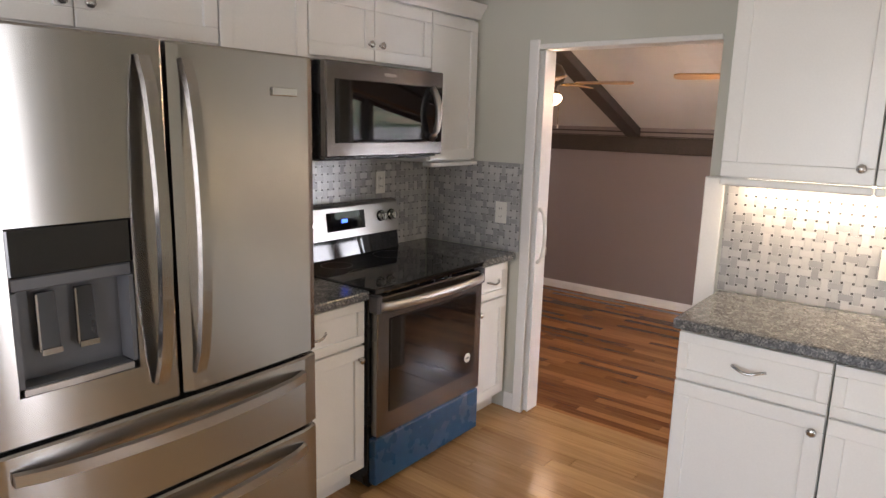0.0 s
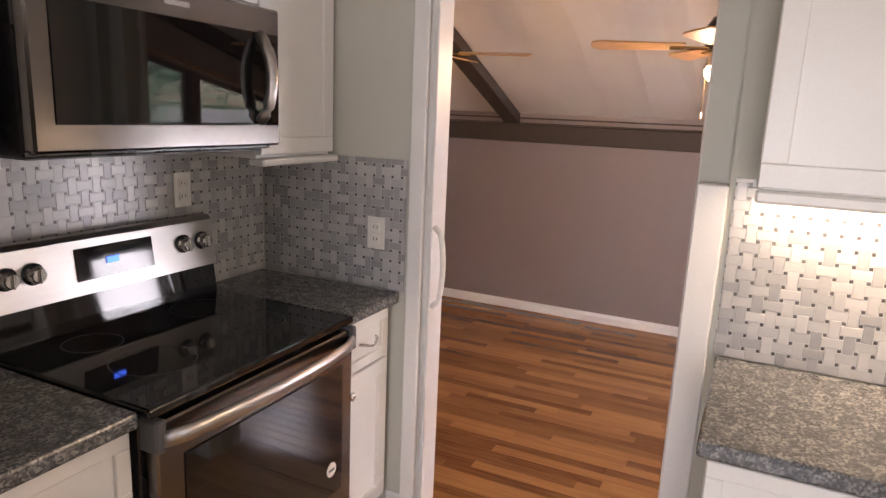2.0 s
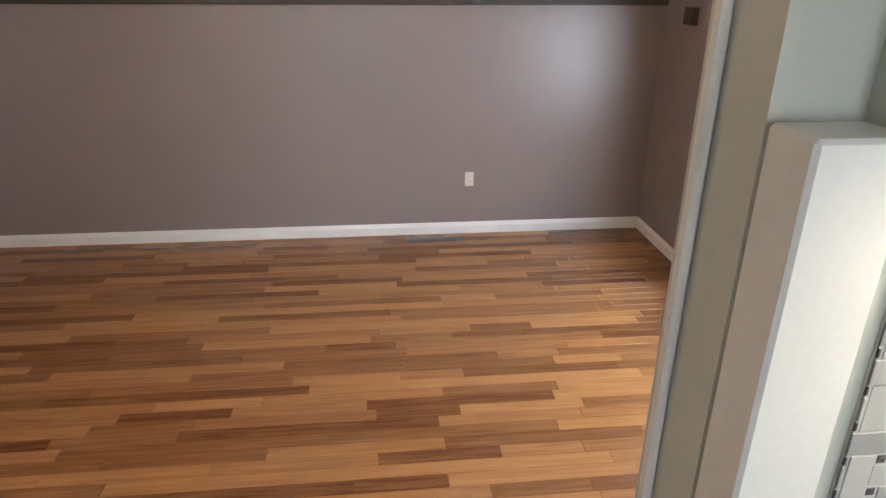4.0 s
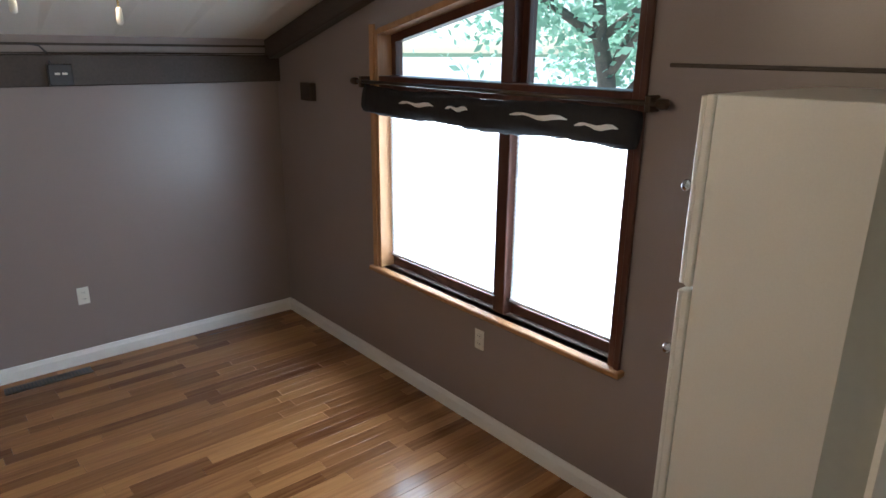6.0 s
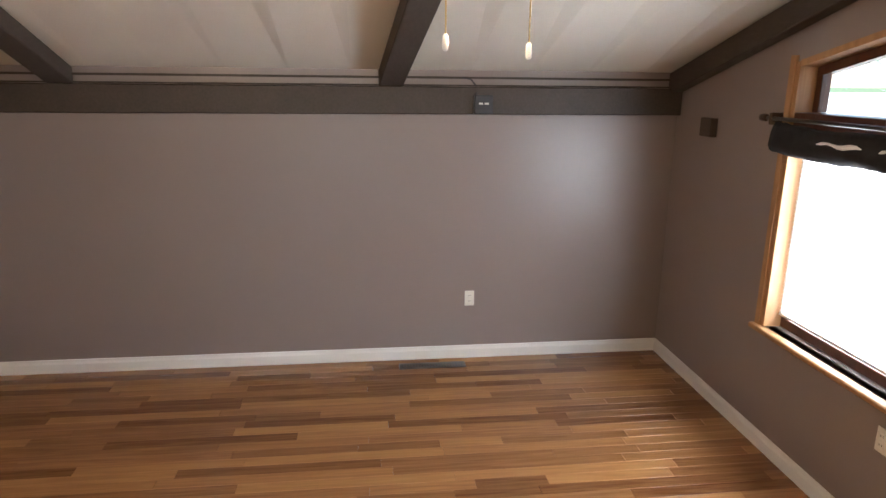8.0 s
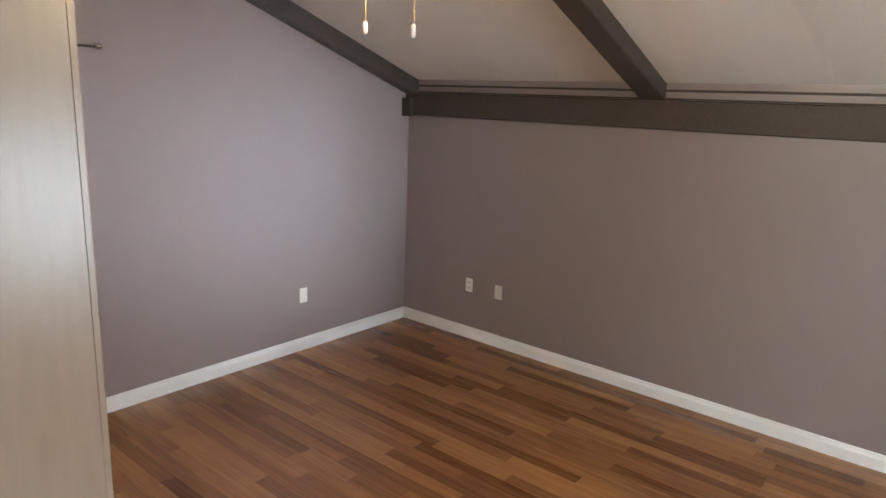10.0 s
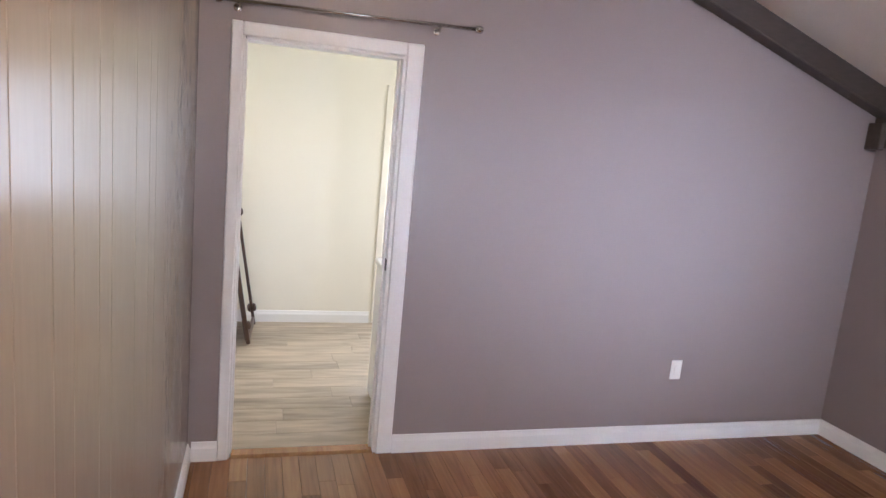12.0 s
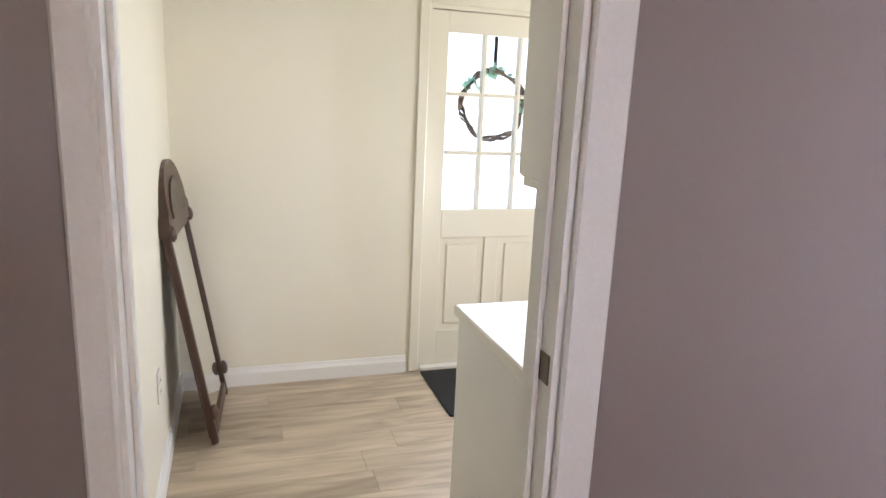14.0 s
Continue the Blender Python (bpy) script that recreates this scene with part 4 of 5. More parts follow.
def stove():
    y0, y1, X = -1.128, -0.355, 0.672
    top = 1.474
    t = thing("range", (0.35, (y0 + y1) / 2, KF), "stainless and black glass electric range with blue drawer film", "range")
    part("body", box(0.06, X - 0.045, y0, y1, KF + 0.02, top - 0.02, 0.003), BLACK, t)
    ck = part("cooktop", box(0.07, X - 0.002, y0 - 0.004, y1 + 0.004, top - 0.018, top + 0.006, 0.006, seg=2), BLACKGLASS, t, "black glass cooktop")
    for yy, xx, r in ((-0.93, 0.45, 0.105), (-0.55, 0.45, 0.085), (-0.93, 0.22, 0.075), (-0.55, 0.22, 0.095)):
        part("burner_ring", lathe([(r, 0.0), (r, 0.0004), (r - 0.0015, 0.0004), (r - 0.0015, 0.0)], (xx, yy, top + 0.0062), "z", 40, caps=False), GREYPLASTIC, ck)
    # back panel
    bp = part("back_panel", prism([(0.03, top), (0.10, top), (0.085, top + 0.10), (0.03, top + 0.10)], "y", y0 + 0.004, y1 - 0.004), BLACKGLASS, t, "black lower back panel")
    cp = part("control_panel", prism([(0.028, top + 0.1005), (0.095, top + 0.1005), (0.075, top + 0.255), (0.062, top + 0.268), (0.028, top + 0.268)], "y", y0, y1), STEEL_H, t)
    part("display", prism([(0.089, top + 0.140), (0.0925, top + 0.140), (0.0795, top + 0.232), (0.077, top + 0.232)], "y", -0.87, -0.61), BLACKGLASS, cp, "dark display window")
    part("digits", prism([(0.0905, top + 0.178), (0.0915, top + 0.178), (0.0885, top + 0.196), (0.088, top + 0.196)], "y", -0.775, -0.735), DISPLAY, cp)
    for yy in (-1.06, -0.99, -0.49, -0.41):
        bm = lathe([(0.026, 0.0), (0.026, 0.010), (0.022, 0.014), (0.021, 0.030), (0.018, 0.033)], (0.084, yy, top + 0.188), "x", 20)
        kn = part("knob", bm, CHROME, cp, "silver knob on a dark collar")
        part("collar", lathe([(0.030, 0.0), (0.030, 0.006), (0.0265, 0.008)], (0.083, yy, top + 0.188), "x", 20), BLACK, kn)
        part("knob_grip", box(0.115, 0.124, yy - 0.004, yy + 0.004, top + 0.168, top + 0.208, 0.002), CHROME, kn)
    # oven door
    dz0, dz1 = 0.815, top - 0.035
    d = part("oven_door", box(X - 0.044, X - 0.002, y0 + 0.012, y1 - 0.004, dz0, dz1, 0.005), DARKSTEEL, t)
    part("window", box(X - 0.0018, X + 0.002, y0 + 0.085, y1 - 0.062, dz0 + 0.10, dz1 - 0.10, 0.001), BLACKGLASS, d, "black glass oven window")
    bdg = part("badge", lathe([(0.024, 0.0), (0.024, 0.0012), (0.018, 0.0016)], (X + 0.0021, -0.475, 1.005), "x", 24), PLATE, d, "round pale sticker on the glass")
    part("badge_mark", box(X + 0.0037, X + 0.0041, -0.490, -0.460, 1.0, 1.009), GREYPLASTIC, bdg)
    path = []
    for i in range(15):
        s = i / 14
        path.append((X + 0.008 + 0.042 * math.sin(math.pi * s) ** 0.5, y0 + 0.02 + (y1 - y0 - 0.04) * s, dz1 - 0.035))
    part("handle", tube(path, 0.021, 8, squash=0.5), STEEL_H, d, "bowed steel handle", smooth=True)
    for a, b in ((y0, y0 + 0.03), (y1 - 0.022, y1)):
        part("handle_end", box(X - 0.046, X + 0.012, a, b, dz1 - 0.065, dz1 + 0.012, 0.005), GREYPLASTIC, d)
    part("drawer", box(X - 0.046, X - 0.004, y0 + 0.006, y1 - 0.006, KF + 0.03, dz0 - 0.008, 0.005), BLUEFILM, t, "lower drawer under blue protective film")
    part("foot", box(X - 0.10, X - 0.06, y0 + 0.02, y0 + 0.05, KF, KF + 0.03), BLACK, t)
    part("foot", box(X - 0.10, X - 0.06, y1 - 0.05, y1 - 0.02, KF, KF + 0.03), BLACK, t)


stove()


def microwave():
    y0, y1, z0, z1, X = -1.172, -0.405, 1.992, 2.398, 0.425
    t = thing("microwave", (0.2, (y0 + y1) / 2, z0), "over-the-range microwave with stainless trim and black glass door", "microwave")
    part("body", box(0.004, X - 0.04, y0, y1, z0, z1, 0.004), BLACK, t)
    d = part("door", box(X - 0.038, X, y0 + 0.001, y1 - 0.001, z0 + 0.012, z1, 0.006), DARKSTEEL, t)
    part("window", box(X + 0.0002, X + 0.003, y0 + 0.05, y1 - 0.012, z0 + 0.072, z1 - 0.072, 0.001), BLACKGLASS, d, "black reflective glass")
    path = []
    for i in range(13):
        s = i / 12
        path.append((X + 0.006 + 0.045 * math.sin(math.pi * s) ** 0.6, y1 - 0.095, z0 + 0.085 + (z1 - z0 - 0.165) * s))
    part("handle", tube(path, 0.017, 10), STEEL_H, d, smooth=True)
    part("badge", box(X + 0.0005, X + 0.002, -0.83, -0.75, z1 - 0.045, z1 - 0.032), CHROME, d)
    part("vent", box(0.03, X - 0.06, y0 + 0.02, y1 - 0.02, z0 - 0.006, z0 - 0.0005), DARKGREY, t)


microwave()


def wall_cabinet(y0, y1, z0, z1, doors, X=0.33, knobs=(), label="white shaker wall cabinet"):
    t = thing("wall_cabinet", (X / 2, (y0 + y1) / 2, z0), label, "cabinet", group="wall cabinets on the range wall")
    part("body", box(0.003, X, y0 + 0.001, y1 - 0.001, z0, z1, 0.002), CAB, t)
    n = len(doors)
    for a, b in doors:
        d = shaker("door", "x", X + 0.001, 1, a + 0.002, b - 0.002, z0 + 0.012, z1 - 0.012, t)
        for u, z in knobs:
            if a < u < b:
                knob(d, "x", X + 0.021, 1, u, z)
    return t


CT = 2.70
wall_cabinet(-2.62, -1.60, 2.40, CT, ((-2.62, -2.085), (-2.085, -1.60)), knobs=((-2.125, 2.485), (-2.045, 2.485)), label="short white shaker wall cabinet over the refrigerator")
wall_cabinet(-1.598, -1.195, 1.955, CT, ((-1.598, -1.195),), knobs=((-1.24, 2.04),), label="tall white shaker wall cabinet beside the microwave")
wall_cabinet(-1.193, -0.412, 2.405, CT, ((-1.193, -0.815), (-0.815, -0.412)), knobs=((-0.85, 2.49), (-0.78, 2.49)), label="short white shaker wall cabinet over the microwave")
wall_cabinet(-0.410, -0.02, 1.955, CT, ((-0.410, -0.02),), label="narrow white shaker wall cabinet beside the doorway wall")
structure("trim_light_rail", box(0.30, 0.365, -0.412, -0.004, 1.932, 1.9545, 0.006), CAB, "white light rail under the wall cabinet", "trim")
bm = prism([(0.325, CT + 0.001), (0.352, CT + 0.001), (0.358, CT + 0.02), (0.385, CT + 0.055), (0.395, CT + 0.075), (0.325, CT + 0.075)], "y", -2.64, -0.004)
structure("trim_crown", bm, CAB, "white crown moulding on the wall cabinets", "trim")


def base_cabinet(axis, face, sign, back, u0, u1, fronts, label, group):
    """Base cabinet with drawer over door; fronts: list of (u0, u1)."""
    mid = (u0 + u1) / 2
    at = ((face + back) / 2, mid, KF) if axis == "x" else (mid, (face + back) / 2, KF)
    t = thing("base_cabinet", at, label, "cabinet", group=group)
    lo, hi = sorted((face, back))
    b = (lambda a0, a1, d0, d1, c0, c1, bv: box(d0, d1, a0, a1, c0, c1, bv)) if axis == "x" else (lambda a0, a1, d0, d1, c0, c1, bv: box(a0, a1, d0, d1, c0, c1, bv))
    part("body", b(u0 + 0.001, u1 - 0.001, lo, hi, KF + 0.10, 1.432, 0.002), CAB, t)
    k0, k1 = sorted((face - sign * 0.07, back))
    part("toe_kick", b(u0 + 0.001, u1 - 0.001, k0, k1, KF + 0.001, KF + 0.099, 0), CAB, t)
    f = face + sign * 0.001
    for a, c in fronts:
        d = shaker("drawer", axis, f, sign, a + 0.003, c - 0.003, 1.245, 1.425, t, 0.038)
        pull(d, axis, f + sign * 0.020, sign, (a + c) / 2, 1.335)
        d = shaker("door", axis, f, sign, a + 0.003, c - 0.003, KF + 0.115, 1.235, t)
        if axis == "x" and c > -0.5:
            knob(d, axis, f + sign * 0.020, sign, a + 0.03, 1.18)
        else:
            knob(d, axis, f + sign * 0.020, sign, c - 0.035, 1.18)


base_cabinet("x", 0.60, 1, 0.004, -1.69, -1.140, ((-1.69, -1.140),), "white shaker base cabinet between refrigerator and range", "base cabinets on the range wall")
base_cabinet("x", 0.60, 1, 0.004, -0.342, -0.014, ((-0.342, -0.05),), "narrow white shaker base cabinet in the corner", "base cabinets on the range wall")


def counter(x0, x1, y0, y1, label):
    t = thing("countertop", ((x0 + x1) / 2, (y0 + y1) / 2, 1.434), label, "countertop", group="granite countertops")
    part("slab", box(x0, x1, y0, y1, 1.434, 1.474, 0.008, seg=2), GRANITE, t)


counter(0.003, 0.645, -1.692, -1.136, "speckled dark grey granite countertop beside the refrigerator")
counter(0.003, 0.645, -0.347, -0.012, "speckled dark grey granite countertop in the corner")

# counter run to the other side of the doorway
RW = -0.06
for i, (a, c) in enumerate(((1.742, 2.245), (2.247, 2.75), (2.752, 3.255), (3.257, 3.74))):
    base_cabinet("y", -0.605, -1, RW - 0.004, a, c, ((a, c),), "white shaker base cabinet under the long counter", "base cabinets by the doorway")
counter(1.722, 3.745, -0.645, RW - 0.013, "long speckled grey granite countertop under the lit backsplash")


def upper_right(a, c):
    t = thing("wall_cabinet", ((a + c) / 2, -0.23, 1.965), "white shaker wall cabinet over the lit backsplash", "cabinet", group="wall cabinets by the doorway")
    part("body", box(a + 0.001, c - 0.001, -0.385, RW - 0.003, 1.985, 2.75, 0.002), CAB, t)
    d = shaker("door", "y", -0.386, -1, a + 0.002, c - 0.002, 1.99, 2.74, t)
    knob(d, "y", -0.406, -1, c - 0.04, 2.045)
    part("light_rail", box(a + 0.0005, c - 0.0005, -0.402, -0.375, 1.955, 1.9845, 0.006), CAB, t)


for a, c in ((1.765, 2.26), (2.262, 2.757), (2.759, 3.254), (3.256, 3.745)):
    upper_right(a, c)


def led():
    t = thing("under_cabinet_light", (2.7, -0.2, 1.97), "lit warm strip light under the wall cabinets", "light")
    part("housing", box(1.80, 3.70, -0.16, -0.12, 1.972, 1.9845, 0.002), PLATE, t)
    part("lens", box(1.81, 3.69, -0.155, -0.125, 1.9665, 1.9715), LED, t)


led()
area_lamp("strip_lamp", (2.75, -0.14, 1.962), (2.75, -0.13, 0), 1.9, 0.03, 4.2, (1.0, 0.80, 0.54))


# doorway trim, folded vinyl door with its handle
def kitchen_doorway():
    t = thing("door_2", (KX0, 0.06, KF), "white painted trim of the kitchen doorway", "door frame", kind="structure")
    part("casing", box(KX0 - 0.03, KX0 + 0.028, -0.018, -0.001, KF + 0.001, KZ + 0.035, 0.004), WHITE, t)
    part("jamb", box(KX0 + 0.0005, KX0 + 0.018, 0.0, 0.12, KF + 0.003, KZ - 0.0005), WHITE, t)
    part("jamb_head", box(KX0 + 0.0185, KX1 - 0.001, 0.0, 0.12, KZ - 0.012, KZ - 0.0005), WHITE, t)
    part("head_trim", box(KX0 + 0.0285, KX1 + 0.0, -0.012, -0.001, KZ - 0.012, KZ + 0.012, 0.003), WHITE, t)
    part("stop_bead", box(KX1 - 0.012, KX1 - 0.0005, 0.075, 0.095, KF + 0.003, KZ - 0.013, 0.004), WHITE, t, "rounded white closing bead on the jamb")
    part("corner_trim", box(KX1 + 0.001, KX1 + 0.084, -0.066, -0.001, KF + 0.002, 1.96, 0.004), WHITE, t, "white painted strip beside the counter")
    part("baseboard_return", box(0.606, KX0 - 0.031, -0.014, -0.001, KF + 0.001, KF + 0.10, 0.004), WHITE, t)


kitchen_doorway()


def folding_door():
    t = thing("folding_door", (KX0 + 0.03, 0.06, KF), "white vinyl folding door pushed back against the jamb, with a bow handle", "door")
    for i in range(4):
        x = KX0 + 0.0195 + i * 0.0062
        part("leaf", box(x, x + 0.005, 0.012, 0.108, KF + 0.012, KZ - 0.02, 0.001), WHITE, t)
    part("lead_post", box(KX0 + 0.0448, KX0 + 0.056, 0.006, 0.114, KF + 0.01, KZ - 0.018, 0.003), WHITE, t)
    pts = []
    for i in range(17):
        s = i / 16
        pts.append((KX0 + 0.058 + 0.040 * min(1, math.sin(math.pi * s) ** 0.35), 0.02, 1.43 + 0.295 * s))
    part("handle", tube(pts, 0.011, 8), PLATE, t, "white plastic bow handle", smooth=True)


folding_door()

outlet(0.539, -0.011, 1.683, "y", -1, "ivory outlet plate on the tiled wall")
outlet(2.325, RW - 0.011, 1.674, "y", -1, "white outlet plate on the lit tiled wall")
outlet(0.011, -0.42, 1.83, "x", 1, "ivory outlet plate on the tiled wall behind the range")

# ---- entry room ----
def entry_door():
    t = thing("door_3", (FX, 2.58, 0.0), "cream painted outside door with nine panes over two panels", "door", kind="structure")
    y0, y1, z1 = 2.182, 2.995, 1.972
    gy0, gy1, gz0, gz1 = 2.278, 2.899, 0.928, 1.866
    x0, x1 = FX - 0.075, FX - 0.03
    leaf = part("stile", box(x0, x1, y0, gy0, 0.02, z1, 0.002), CREAM, t)
    part("stile", box(x0, x1, gy1, y1, 0.02, z1, 0.002), CREAM, t)
    part("top_rail", box(x0, x1, gy0 + 0.0003, gy1 - 0.0003, gz1, z1, 0.002), CREAM, t)
    part("lock_rail", box(x0, x1, gy0 + 0.0003, gy1 - 0.0003, 0.768, gz0, 0.002), CREAM, t)
    part("bottom_rail", box(x0, x1, gy0 + 0.0003, gy1 - 0.0003, 0.02, 0.22, 0.002), CREAM, t)
    part("mid_stile", box(x0, x1, 2.545, 2.632, 0.2203, 0.7677, 0.002), CREAM, t)
    for a, b in ((gy0, 2.545), (2.632, gy1)):
        part("panel", box(x0 + 0.008, x1 - 0.012, a + 0.0005, b - 0.0005, 0.2205, 0.7675), CREAM, t)
        part("panel_field", box(x1 - 0.0119, x1 - 0.004, a + 0.04, b - 0.04, 0.26, 0.73, 0.006), CREAM, t)
    w = (gy1 - gy0) / 3
    h = (gz1 - gz0) / 3
    for i in (1, 2):
        part("glazing_bar", box(x0 + 0.006, x1 + 0.003, gy0 + i * w - 0.010, gy0 + i * w + 0.010, gz0, gz1, 0.003), CREAM, t)
        for j in range(3):
            part("glazing_bar", box(x0 + 0.006, x1 + 0.003, gy0 + j * w + 0.0102, gy0 + (j + 1) * w - 0.0102, gz0 + i * h - 0.010, gz0 + i * h + 0.010, 0.003), CREAM, t)
    for i in range(3):
        for j in range(3):
            p = part("pane", box(x0 + 0.018, x0 + 0.022, gy0 + i * w + 0.01, gy0 + (i + 1) * w - 0.01, gz0 + j * h + 0.01, gz0 + (j + 1) * h - 0.01), GLASS, t)
            p.visible_shadow = False
    for a, b in ((y0 - 0.075, y0 - 0.02), (y1 + 0.02, y1 + 0.075)):
        part("casing", box(FX + 0.001, FX + 0.016, a, b, 0.002, z1 + 0.085, 0.004), CREAM, t)
    part("head_casing", box(FX + 0.001, FX + 0.016, y0 - 0.0195, y1 + 0.0195, z1 + 0.022, z1 + 0.085, 0.004), CREAM, t)
    for a, b in ((EY0 + 0.0005, y0 - 0.003), (y1 + 0.003, EY1 - 0.0005)):
        part("jamb", box(FX - 0.139, FX, a, b, 0.002, EZ - 0.0005), CREAM, t)
    part("jamb", box(FX - 0.139, FX, y0 - 0.003, y1 + 0.003, z1 + 0.003, EZ - 0.0005), CREAM, t)
    part("sill", box(FX - 0.139, FX + 0.01, y0 - 0.002, y1 + 0.002, 0.0, 0.018, 0.003), PLATE, t)
    k = part("knob", lathe([(0.03, 0.0), (0.03, 0.004), (0.011, 0.008), (0.011, 0.035), (0.026, 0.042), (0.028, 0.058), (0.016, 0.066)], (x1, y1 - 0.055, 0.92), "x", 20), CHROME, t, smooth=True)


entry_door()


def wreath():
    cy, cz, x = 2.575, 1.50, FX - 0.105
    t = thing("wreath", (x, cy, cz - 0.2), "dark twig wreath with a few leaves hung outside the door glass", "wreath")
    rnd = random.Random(5)
    bm = bmesh.new()
    for k in range(7):
        ph = rnd.uniform(0, 6.3)
        pts = []
        for i in range(49):
            a = 2 * math.pi * i / 48
            r = 0.185 + 0.013 * math.sin(5 * a + ph) + 0.006 * math.sin(9 * a + 2 * ph)
            pts.append((x + 0.012 * math.cos(5 * a + ph), cy + r * math.cos(a), cz + r * math.sin(a)))
        tube(pts, 0.006, 5, bm=bm)
    part("twigs", bm, BARK, t)
    bm = bmesh.new()
    for a0, n in ((1.6, 26), (0.1, 22), (2.5, 12)):
        for i in range(n):
            a = a0 + rnd.gauss(0, 0.22)
            r = 0.185 + rnd.gauss(0, 0.018)
            c = Vector((x + rnd.uniform(-0.02, 0.02), cy + r * math.cos(a), cz + r * math.sin(a)))
            u = Vector((rnd.uniform(-0.4, 0.4), rnd.uniform(-1, 1), rnd.uniform(-1, 1))).normalized() * 0.03
            v = u.cross(Vector((1, 0.2, 0.1))).normalized() * 0.011
            q = [bm.verts.new(c + w) for w in (-u, v, u, -v)]
            bm.faces.new(q)
    part("leaves", bm, LEAF, t)
    part("hook_ribbon", box(x - 0.002, x + 0.002, cy - 0.01, cy + 0.01, cz + 0.18, EZ - 0.03), RUBBER, t)


wreath()


def leaning_mirror():
    """Tall mirror in a carved dark frame, leaning on the wall."""
    t = thing("leaning_mirror", (-4.83, 1.03, 0.0), "tall dark walnut framed mirror with arched crest, leaning on wall", "mirror")
    H, Wd = 0.955, 0.53
    lean = radians(9.8)
    m = Matrix.Translation((-5.10, 1.135, 0.008)) @ Matrix.Rotation(radians(-3.8), 4, "Z") @ Matrix.Rotation(lean, 4, "X")

    # local frame: x along the wall, z up the mirror, +y towards the room
    def put(name, bm, mt, label="", smooth=False, parent=t):
        bmesh.ops.transform(bm, matrix=m, verts=bm.verts)
        return part(name, bm, mt, parent, label, smooth=smooth)

    for a in (0.0, Wd - 0.035):
        put("stile", box(a, a + 0.035, -0.03, 0.0, 0.0, H, 0.007, seg=2), MIRRORWOOD)
    put("bottom_rail", box(0.036, Wd - 0.036, -0.028, -0.002, 0.02, 0.075, 0.006), MIRRORWOOD)
    put("top_rail", box(0.036, Wd - 0.036, -0.028, -0.002, H - 0.05, H, 0.006), MIRRORWOOD)
    put("glass", box(0.0355, Wd - 0.0355, -0.018, -0.012, 0.076, H - 0.051), MIRROR, "silver mirror glass")
    put("backing", box(0.01, Wd - 0.01, -0.036, -0.0305, 0.03, H - 0.01), MIRRORWOOD)
    arch = [(Wd + 0.012, H - 0.02), (Wd + 0.012, H + 0.05)]
    for i in range(13):
        a = math.pi * i / 12
        arch.append((Wd / 2 + (Wd / 2 - 0.02) * math.cos(a), H + 0.07 + 0.20 * math.sin(a)))
    arch += [(-0.012, H + 0.05), (-0.012, H - 0.02)]
    put("crest", prism(arch, "y", -0.040, 0.012), MIRRORWOOD, "arched carved crest")
    inner = []
    for i in range(13):
        a = math.pi * i / 12
        inner.append((Wd / 2 + (Wd / 2 - 0.07) * math.cos(a), H + 0.04 + 0.155 * math.sin(a)))
    put("crest_panel", prism(inner, "y", 0.0125, 0.02), BRONZE, "carved relief in the crest")
    for a in (0.017, Wd - 0.017):
        for z in (0.145, H - 0.01):
            put("rosette", lathe([(0.034, 0.0), (0.034, 0.012), (0.024, 0.02), (0.012, 0.024)], (a, 0.0005, z), "y", 14), MIRRORWOOD, smooth=True)


leaning_mirror()


def entry_counter():
    t = thing("laundry_cabinet", (-3.32, 2.4, 0.0), "white cabinet with a white laminate top behind the doorway", "cabinet")
    x0, x1 = -3.652, END - 0.13
    part("body", box(x0 + 0.02, x1, 1.855, 3.15, 0.0, 0.858, 0.003), CAB, t)
    part("side_panel", box(x0 + 0.012, x1 - 0.005, 1.844, 1.8545, 0.02, 0.85, 0.002), CAB, t)
    part("top", box(x0, x1, 1.83, 3.17, 0.8585, 0.895, 0.005), PLATE, t)
    for a in (1.86, 2.52):
        d = part("door", box(x0 + 0.002, x0 + 0.0195, a, a + 0.655, 0.09, 0.845, 0.004), CAB, t)
        part("knob", lathe([(0.006, 0.0), (0.006, -0.012), (0.015, -0.018), (0.010, -0.026)], (x0 + 0.002, a + 0.60, 0.76), "x", 12), CHROME, d, smooth=True)


entry_counter()


def entry_upper():
    t = thing("wall_cabinet", (-3.1, 2.3, 1.325), "white wall cabinet over the laundry cabinet", "cabinet")
    part("body", box(-3.20, END - 0.128, 1.817, 2.70, 1.345, 2.25, 0.003), CAB, t)
    for a in (1.82, 2.26):
        d = part("door", box(-3.22, -3.2005, a, a + 0.437, 1.348, 2.247, 0.004), CAB, t)
    part("light_rail", box(-3.19, END - 0.13, 1.82, 1.832, 1.325, 1.3445, 0.002), CAB, t)


entry_upper()
m_ = thing("door_mat", (-4.87, 2.57, 0.0), "black rubber door mat on the plank floor", "mat")
part("mat", box(-5.15, -4.6, 2.17, 2.97, 0.0005, 0.012, 0.004), RUBBER, m_)
outlet(-4.30, 0.90, 0.42, "y", 1, "white outlet plate on the cream wall")

# ---- outside ----
structure("ground", box(-400, 400, -400, 400, -0.9, -0.45), GRASS, "lawn outside reaching the horizon", "ground")


